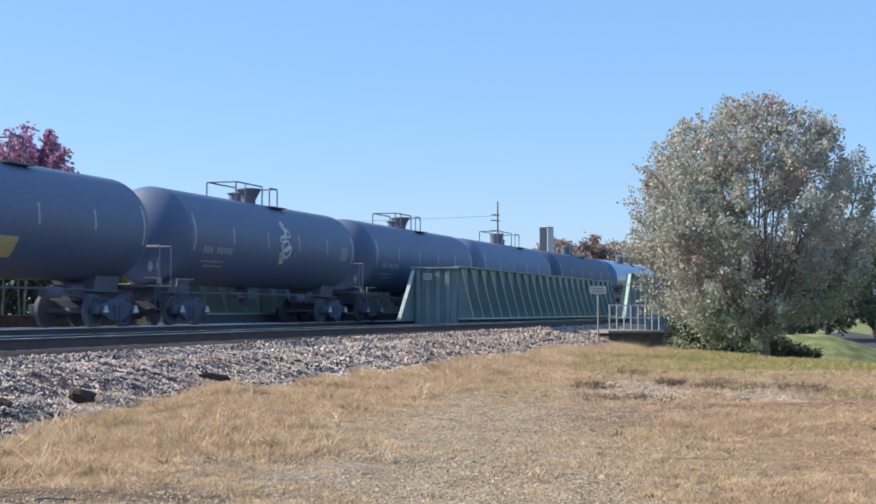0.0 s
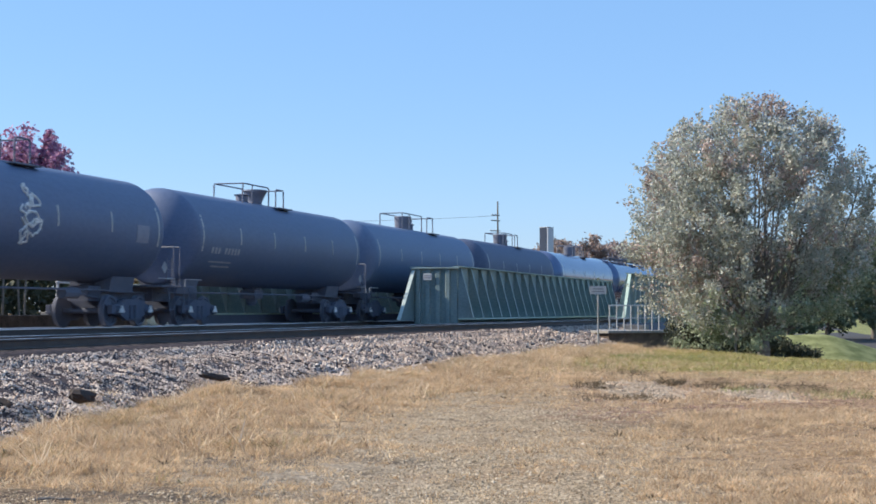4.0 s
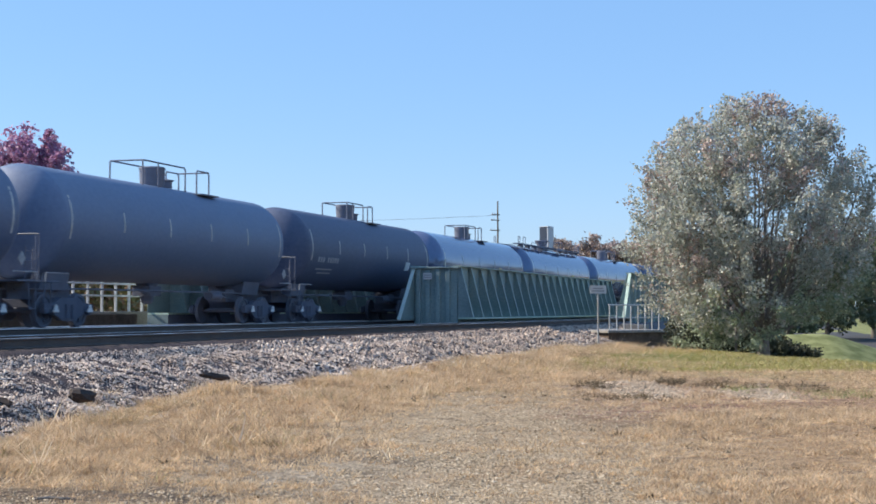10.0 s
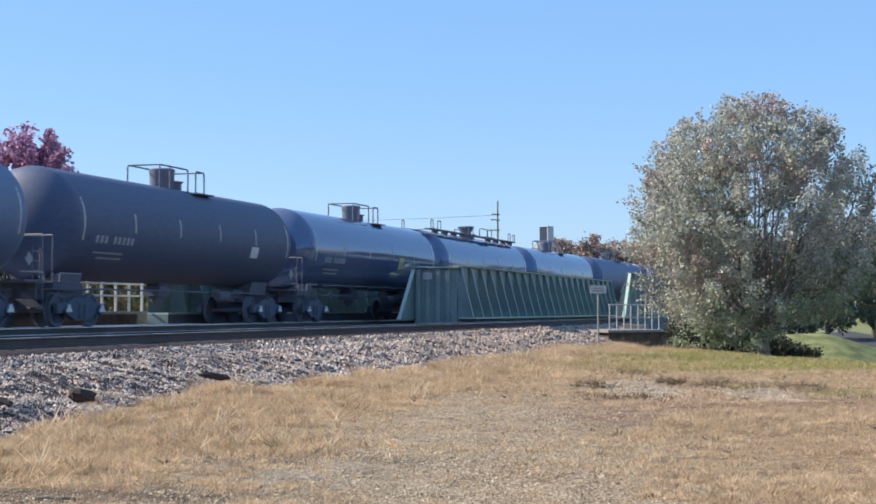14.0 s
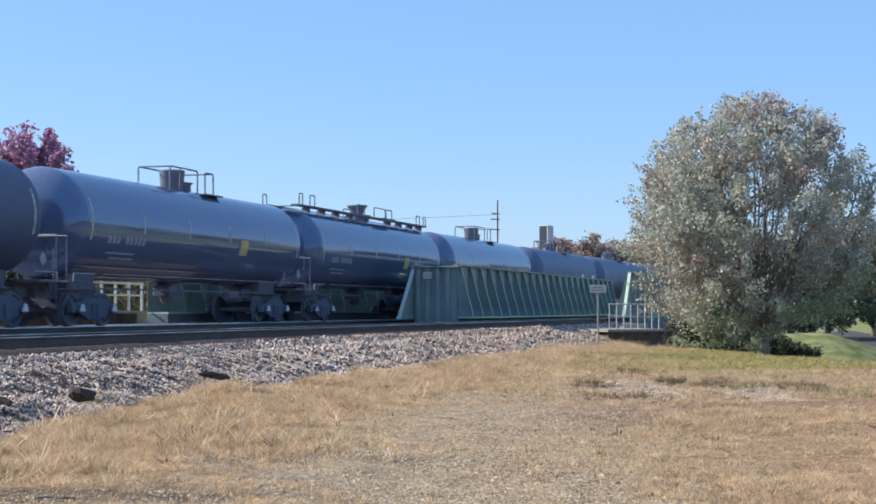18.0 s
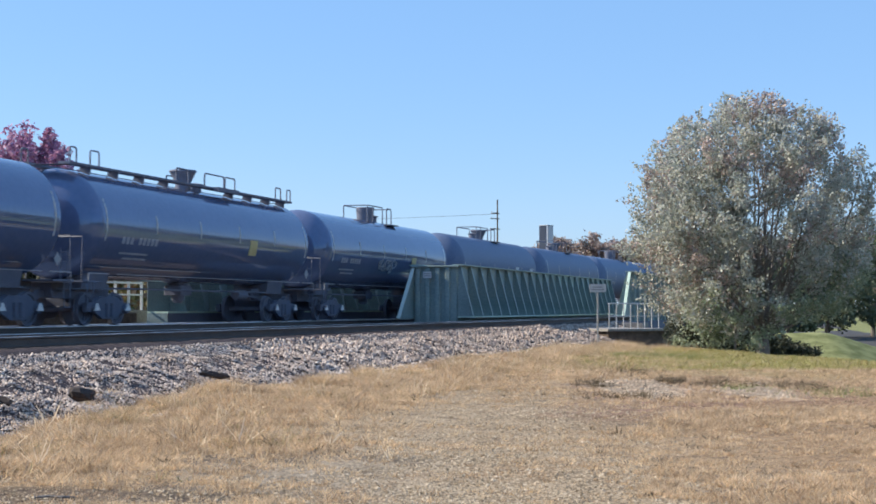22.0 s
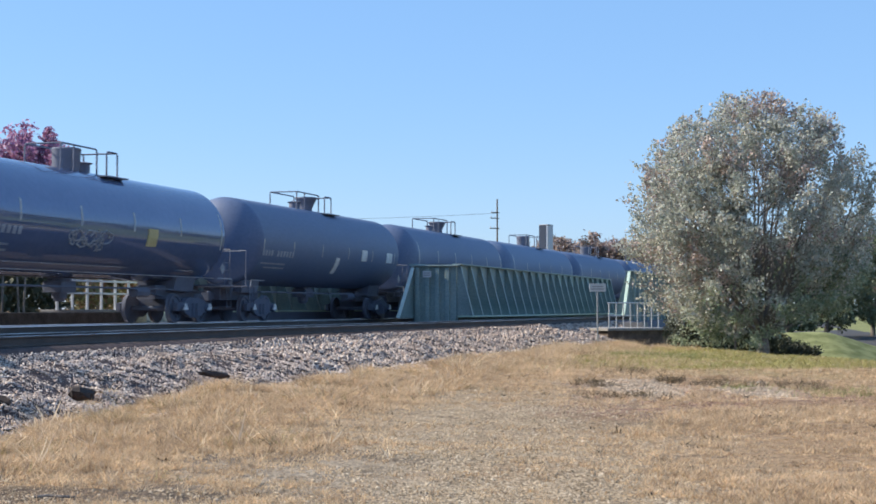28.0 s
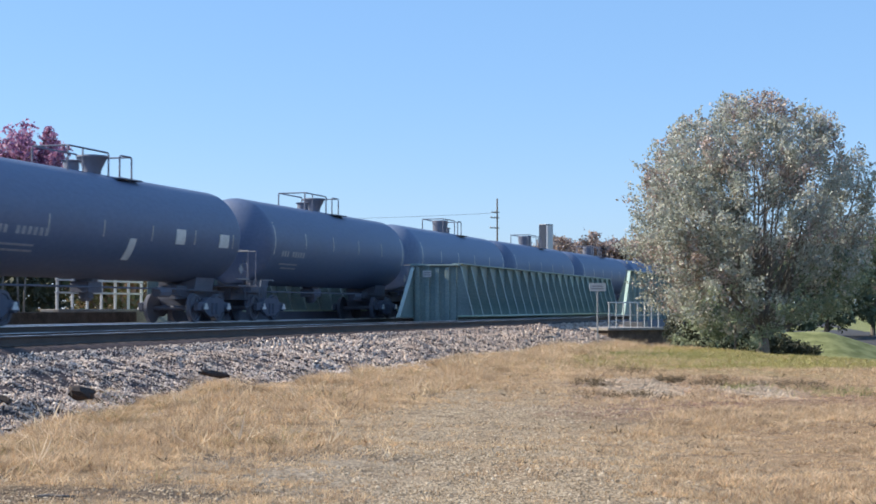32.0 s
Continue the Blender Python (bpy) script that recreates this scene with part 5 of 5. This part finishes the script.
# ---- loose stones and grass ----
def stones():
    rng = np.random.default_rng(7)
    base = np.array([(0.4, 0.05, 0.75), (-0.4, -0.05, 0.65), (0.95, 0.1, -0.25), (0.1, 0.8, -0.25), (-0.9, 0.1, -0.25), (-0.1, -0.8, -0.25)])
    tri = np.array([(0, 2, 3), (0, 3, 1), (1, 3, 4), (1, 4, 5), (1, 5, 0), (0, 5, 2)])
    ss, ds, sz = [], [], []
    for s0, s1, dens, size in ((8, 30, 1750, 0.0175), (30, 50, 760, 0.029), (50, 78, 340, 0.041)):
        n = int((s1 - s0) * 3.2 * dens)
        ss.append(rng.uniform(s0, s1, n))
        ds.append(rng.uniform(10.0, 13.56, n))
        sz.append(size * (0.25 + rng.uniform(0.0, 1.0, n) ** 2.5 * 1.7))
    s, d, r = np.concatenate(ss), np.concatenate(ds), np.concatenate(sz)
    top, foot = RAIL_Z - 0.20, -0.25
    z = np.interp(d, [D_CREST - 2.6, D_CREST - 0.35, D_CREST, D_CREST + 0.3, D_CREST + 0.8], [foot, top - 0.30, top - 0.21, top - 0.05, top])
    x, y = s * CA - d * SA, s * SA + d * CA
    g = np.array([ground_z(a, b) for a, b in zip(x, y)])
    keep = ((z > g - 0.03) | (rng.random(len(s)) < 0.12)) & (d < D_CREST + 0.24 + 0.10 * np.clip((s - 18) / 16, 0, 1))
    low = np.clip((D_CREST + 0.15 - d) / 0.5, 0.0, 1)
    z = z + low * np.array([0.16 * max(-0.05, noise.noise((a * 0.9, b * 0.9, 9))) + 0.09 * max(-0.1, noise.noise((a * 3.0, b * 3.0, 4))) + 0.04 * noise.noise((a * 7.0, b * 7.0, 2)) for a, b in zip(x, y)])
    z = np.maximum(z, g)
    x, y, z, r = x[keep], y[keep], z[keep], r[keep]
    n = len(x)
    ang = rng.uniform(0, 2 * np.pi, n)
    j = base[None] * (rng.uniform(0.45, 1.4, (n, 6, 3)) * rng.uniform(0.6, 1.4, (n, 1, 3))) * r[:, None, None]
    c, q = np.cos(ang)[:, None], np.sin(ang)[:, None]
    v = np.stack([j[..., 0] * c - j[..., 1] * q + x[:, None], j[..., 0] * q + j[..., 1] * c + y[:, None], j[..., 2] + z[:, None] + r[:, None] * 0.2], 2).reshape(-1, 3)
    v = v.reshape(n, 6, 3)
    along = x * CA + y * SA + rng.normal(0, 5, n)
    patch = np.array([noise.noise((a * 0.55, b * 0.8, 21)) + 0.5 * noise.noise((a * 1.9, b * 1.9, 22)) for a, b in zip(x, y)]) + rng.normal(0, 0.12, n)
    darker = (along >= 34) | (patch > 0.30)
    for pick, mt, label in ((~darker, M_STONE, "loose grey and pinkish crushed stones"), (darker, M_STONE_DARKER, "darker brown-grey crushed stones in patches and near the bridge")):
        k = int(pick.sum())
        f = (np.arange(k)[:, None, None] * 6 + tri[None]).reshape(-1, 3)
        tagged(new("ballast_stones", bulk("ballast_stones", v[pick].reshape(-1, 3), f, mt)), label, "gravel", kind="stuff")


stones()


def grass(name, n, place, height, width, mt, label, seed):
    rng = np.random.default_rng(seed)
    x, y, hk = place(rng, n)
    z = np.array([ground_z(a, b) for a, b in zip(x, y)])
    d = -x * SA + y * CA
    bank = np.interp(d, [D_CREST - 2.6, D_CREST - 0.35, D_CREST], [-0.25, RAIL_Z - 0.50, RAIL_Z - 0.41])
    z = np.where((d > D_CREST - 2.6) & (d < D_CREST), np.maximum(z, bank), z)
    n = len(x)
    h = height * rng.uniform(0.4, 1.2, n) * hk
    ang, lean, la = rng.uniform(0, 2 * np.pi, n), rng.uniform(0.2, 2.2, n) * h, rng.uniform(0, 2 * np.pi, n)
    w = width * rng.uniform(0.6, 1.4, n)
    wx, wy = np.cos(ang) * w, np.sin(ang) * w
    v = np.stack([np.stack([x - wx, y - wy, z - 0.01], 1), np.stack([x + wx, y + wy, z - 0.01], 1),
                  np.stack([x + np.cos(la) * lean, y + np.sin(la) * lean, z + h], 1)], 1).reshape(-1, 3)
    f = np.arange(n * 3).reshape(-1, 3)
    tagged(new(name, bulk(name, v, f, mt)), label, "grass", kind="stuff")


WORN = [(-3.1, 12.3, 1.7, 0.65, 0.9), (-1.8, 15.7, 1.0, 0.45, 0.6), (2.7, 22.4, 1.0, 1.5, 0.55), (3.7, 27.6, 0.75, 2.6, 1.0), (5.6, 26.6, 0.6, 1.9, 1.0), (4.2, 31.5, 0.6, 1.6, 0.5)]


def worn_away(x, y):
    """How far the grass is worn off at each place, 0 to 1, in patches with ragged edges."""
    rag = np.array([0.5 * noise.noise((a * 1.3, b * 0.9, 8)) + 0.5 * noise.noise((a * 3.7, b * 2.6, 3)) for a, b in zip(x, y)])
    out = np.zeros(len(x))
    for cx, cy, rx, ry, most in WORN:
        q = ((x - cx) / rx) ** 2 + ((y - cy) / ry) ** 2
        out = np.maximum(out, most * np.clip((1.25 + 1.1 * rag - q) * 2.2, 0, 1))
    return out


def place_tall(rng, n):
    """The uncut strip along the foot of the ballast."""
    s = rng.uniform(8, 60, n)
    d = 10.35 - np.abs(rng.normal(0, 1.5, n)) + 0.35 * np.sin(s * 0.7) + 0.3 * np.sin(s * 1.9) + 1.15 * np.exp(-((s - 22.3) / 4.2) ** 2)
    x, y = s * CA - d * SA, s * SA + d * CA
    clump = np.array([noise.noise((a * 0.9, b * 0.9, 1)) + 0.6 * noise.noise((a * 2.6, b * 2.6, 5)) for a, b in zip(x, y)])
    keep = rng.random(n) > worn_away(x, y)
    x, y, clump = x[keep], y[keep], clump[keep]
    n = len(x)
    k = 8
    tall = np.repeat(np.clip(0.65 + 1.35 * clump, 0.12, 1.7) * rng.uniform(0.5, 1.4, n), k)
    return x.repeat(k) + rng.normal(0, 0.03, n * k), y.repeat(k) + rng.normal(0, 0.03, n * k), tall


def place_olive(rng, n):
    """Greener clumps among the tall grass."""
    x, y, tall = place_tall(rng, n)
    keep = np.array([noise.noise((a * 0.8, b * 0.8, 12)) + 0.5 * noise.noise((a * 2.2, b * 2.2, 4)) for a, b in zip(x, y)]) > 0.22
    return x[keep], y[keep], tall[keep]


def place_short(rng, n):
    """Mown grass over the lot, thin where it is worn to gravel and soil."""
    y = 10.5 + 47 * rng.random(n) ** 1.5
    x = rng.uniform(-0.31, 0.31, n) * y
    d = -x * SA + y * CA
    s = x * CA + y * SA
    clump = np.array([noise.noise((a * 0.4, b * 0.4, 2)) + 0.75 * noise.noise((a * 1.9, b * 1.9, 6)) + 0.35 * noise.noise((a * 5.0, b * 5.0, 3)) for a, b in zip(x, y)])
    worn = 0.88 * np.exp(-((x - 0.15 - 0.09 * (y - 12)) / 2.0) ** 4) * np.clip((29 - y) / 7, 0, 1)
    worn = np.maximum(worn, worn_away(x, y))
    keep = (d < 11.2) & (s < 39.6 + (d - 0.3) * 2.03 + 2) & (rng.random(n) > worn * 0.95) & (rng.random(n) < np.maximum(0.34, 0.64 + 1.3 * clump))
    x, y, tall = x[keep], y[keep], np.clip(1.0 + 0.9 * clump[keep] - 0.5 * worn[keep], 0.3, 1.7)
    k = 9
    tall = np.repeat(tall * rng.uniform(0.5, 1.5, len(tall)), k)
    wide = np.repeat(rng.uniform(0.012, 0.045, len(x)), k) * (0.6 + y.repeat(k) / 40)
    return x.repeat(k) + rng.normal(0, 1, len(wide)) * wide, y.repeat(k) + rng.normal(0, 1, len(wide)) * wide, tall


def place_brown(rng, n):
    """Darker clumps over the strip and the near lot, to put shadow between the tufts."""
    x, y, tall = place_tall(rng, n)
    u, v, low = place_short(rng, n)
    x, y, tall = np.concatenate([x, u]), np.concatenate([y, v]), np.concatenate([tall, low * 0.45])
    keep = np.array([noise.noise((a * 1.1, b * 0.7, 31)) + 0.6 * noise.noise((a * 3.1, b * 2.2, 32)) for a, b in zip(x, y)]) > 0.18
    return x[keep], y[keep], tall[keep]


def place_dead(rng, n):
    """Low dark weeds at the rims of the bare patches."""
    spots = np.array([(4.35, 33.5, 0.35, 0.7), (4.55, 29.6, 0.22, 0.5), (3.05, 28.6, 0.2, 0.5), (3.3, 25.2, 0.5, 0.4), (5.35, 28.6, 0.4, 0.5), (6.7, 27.6, 0.25, 0.5)])
    c = spots[rng.integers(0, len(spots), n // 8)].repeat(8, 0)
    tuft = rng.normal(0, 1, (n // 8, 2)).repeat(8, 0)
    return c[:, 0] + tuft[:, 0] * c[:, 2] + rng.normal(0, 0.03, len(c)), c[:, 1] + tuft[:, 1] * c[:, 3] + rng.normal(0, 0.03, len(c)), np.ones(len(c))


def place_green(rng, n):
    y = rng.uniform(34, 66, n)
    x = y * rng.uniform(0.06, 0.31, n)
    d = -x * SA + y * CA
    s = x * CA + y * SA
    keep = (d < 11.2) & (s < 39.6 + (d - 0.3) * 2.03 + 3) & (rng.random(n) < np.clip((s - 20 - d * 1.6) / 18, 0, 1))
    return x[keep], y[keep], np.ones(keep.sum())


def pebbles():
    """Loose grit where the lot is worn bare."""
    rng = np.random.default_rng(21)
    n = 46000
    y = 11 + 17 * rng.random(n) ** 1.5
    x = 0.15 + 0.09 * (y - 12) + rng.normal(0, 1.15, n)
    soil = rng.random(n) < 0.05
    x = np.where(soil, -3.0 + rng.normal(0, 1.1, n), x)
    y = np.where(soil, 12.1 + rng.normal(0, 0.5, n), y)
    r = rng.uniform(0.004, 0.012, n) + 0.014 * rng.uniform(0, 1, n) ** 6
    z = np.array([ground_z(a, b) for a, b in zip(x, y)])
    base = np.array([(0, 0, 0.9), (1, 0.1, 0.1), (0.1, 1, 0.1), (-1, 0, 0.15), (0, -1, 0.1)])
    tri = np.array([(0, 1, 2), (0, 2, 3), (0, 3, 4), (0, 4, 1)])
    j = base[None] * rng.uniform(0.5, 1.4, (n, 5, 3)) * r[:, None, None]
    v = (j + np.stack([x, y, z], 1)[:, None, :]).reshape(-1, 3)
    f = (np.arange(n)[:, None, None] * 5 + tri[None]).reshape(-1, 3)
    tagged(new("loose_grit", bulk("loose_grit", v, f, M_GRIT)), "loose grit and small stones on bare soil", "gravel", kind="stuff")


def rubble():
    """Pale broken stone that shows through in the two bare patches."""
    rng = np.random.default_rng(51)
    spots = np.array([(3.65, 27.4, 0.42, 1.5), (3.95, 28.6, 0.30, 0.9), (5.5, 26.4, 0.30, 1.0), (5.85, 26.8, 0.26, 0.8)])
    n = 5200
    k = rng.choice(4, n, p=[0.42, 0.16, 0.24, 0.18])
    x = spots[k, 0] + rng.normal(0, 1, n) * spots[k, 2]
    y = spots[k, 1] + rng.normal(0, 1, n) * spots[k, 3]
    r = rng.uniform(0.006, 0.02, n) + 0.03 * rng.uniform(0, 1, n) ** 9
    z = np.array([ground_z(a, b) + 0.10 * max(0, noise.noise((a * 2.1, b * 1.3, 7))) for a, b in zip(x, y)])
    base = np.array([(0, 0, 0.8), (1, 0.1, -0.2), (0.1, 1, -0.2), (-1, 0, -0.2), (0, -1, -0.2)])
    tri = np.array([(0, 1, 2), (0, 2, 3), (0, 3, 4), (0, 4, 1)])
    j = base[None] * rng.uniform(0.5, 1.5, (n, 5, 3)) * r[:, None, None]
    v = (j + np.stack([x, y, z], 1)[:, None, :]).reshape(-1, 3)
    f = (np.arange(n)[:, None, None] * 5 + tri[None]).reshape(-1, 3)
    tagged(new("pale_rubble", bulk("pale_rubble", v, f, M_RUBBLE)), "pale broken stone in bare patches of the lot", "rubble", kind="stuff")


rubble()
pebbles()
grass("tall_grass", 43000, place_tall, 0.165, 0.0060, M_BLADE, "tall dry golden grass along the ballast", 1)
grass("olive_grass", 11000, place_olive, 0.15, 0.0055, M_OLIVE, "olive-green clumps in the tall dry grass", 11)
grass("straw_stalks", 1100, place_tall, 0.22, 0.011, M_STALK, "pale straw stalks standing over the dry grass", 13)
grass("brown_grass", 2400, place_brown, 0.13, 0.012, M_DEAD, "dark brown clumps that deepen shadow in the dry grass", 14)
grass("dead_weeds", 2600, place_dead, 0.12, 0.008, M_DEAD, "dark brown dead weeds round the bare patches", 12)
grass("mown_grass", 125000, place_short, 0.046, 0.0066, M_BLADE, "short dry straw-coloured mown grass", 2)


def place_weeds(rng, n):
    spots = [(5.6, 43.5, 0.45), (6.7, 43.0, 0.6), (5.45, 27.0, 0.2), (6.9, 25.5, 0.5)]
    k = rng.choice(len(spots), n, p=[0.42, 0.42, 0.05, 0.11])
    c = np.array(spots)[k]
    return c[:, 0] + rng.normal(0, 1, n) * c[:, 2], c[:, 1] + rng.normal(0, 1, n) * c[:, 2] * 1.5, np.ones(n)


grass("weeds", 3600, place_weeds, 0.13, 0.006, M_WEED, "low olive-green weed tufts", 8)
grass("green_grass", 90000, place_green, 0.10, 0.012, M_BLADE_GREEN, "yellow-green grass near the tree", 3)


def lumps():
    """An old tie end and dark lumps on the ballast, pale rocks in the bare patches, a stick and saplings by the tree.
    """
    rng = random.Random(9)
    # The second lump stands in for a dark hollow in the ballast.
    for x, y, z, w, h, a in ((-5.05, 21.3, 0.30, 0.36, 0.17, 20), (-3.75, 25.2, 0.42, 0.50, 0.10, 30), (-6.1, 20.9, 0.25, 0.34, 0.12, -15)):
        b = Shape().lathe([(-w * 0.5, 0.03), (-w * 0.42, h * 0.5), (-w * 0.1, h * 0.62), (w * 0.25, h * 0.55), (w * 0.45, h * 0.42), (w * 0.5, 0.03)], 'X', 7, pose(0, 0, h * 0.25))
        b.v = [(p[0] + rng.uniform(-0.025, 0.025), p[1] + rng.uniform(-0.02, 0.02), p[2] + rng.uniform(-0.02, 0.02)) for p in b.v]
        ob = tagged(new("ballast_lump", b.mesh("ballast_lump", M_RUST_LUMP)), "dark brown lump on the ballast", "timber", "timber chunks on the ballast")
        ob.matrix_basis = pose(x, y, z, 4, 8, a)
    st = Shape().pipe([(-0.16, 0, 0.02), (-0.05, 0.03, 0.03), (0.08, 0.01, 0.025), (0.17, 0.04, 0.02)], 0.012, 6)
    ob = tagged(new("fallen_stick", st.mesh("fallen_stick", M_BARK)), "short dark fallen stick on bare soil", "stick")
    ob.matrix_basis = pose(-3.1, 12.15, ground_z(-3.1, 12.15), 0, 0, -8)
    rock = Shape().lathe([(-0.3, 0.5), (0.0, 0.95), (0.3, 0.8), (0.5, 0.4)], 'Z', 7)
    for cx, cy, rx, ry, n in ((3.7, 27.6, 0.8, 2.6, 26), (5.5, 26.5, 0.9, 1.8, 18)):
        for i in range(n):
            x, y = cx + rng.gauss(0, 0.5) * rx, cy + rng.gauss(0, 0.5) * ry
            sh = Shape()
            s = rng.uniform(0.015, 0.05)
            sh.v = [(p[0] * s * rng.uniform(0.8, 1.4), p[1] * s * rng.uniform(0.8, 1.3), p[2] * s * rng.uniform(0.7, 1.0)) for p in rock.v]
            sh.f = list(rock.f)
            ob = tagged(new("pale_rock", sh.mesh("pale_rock", M_PALE_ROCK)), "small pale rock in a bare patch", "rock", "rocks in the bare patches")
            ob.matrix_basis = pose(x, y, ground_z(x, y) + s * 0.2, 0, 0, rng.uniform(0, 360))


lumps()


# ---- what moves ----
def motions():
    for T, c in CARS:
        def where(t):
            return on_bend(SPEED * (T - t) - 6.86, 0.0, RAIL_T)
        walk(c, [(4.0 * i, where(4.0 * i)) for i in range(9)])
        for w in c.children:
            if w.name.startswith("wheelset"):
                p = Vector(w.location)
                rows = []
                n = 206
                for i in range(n + 1):
                    t = SECONDS * i / n
                    rows.append((t, pose(p.x, p.y, p.z, 0, -math.degrees(SPEED * t / 0.457) % 360, 0)))
                walk(w, rows)


motions()
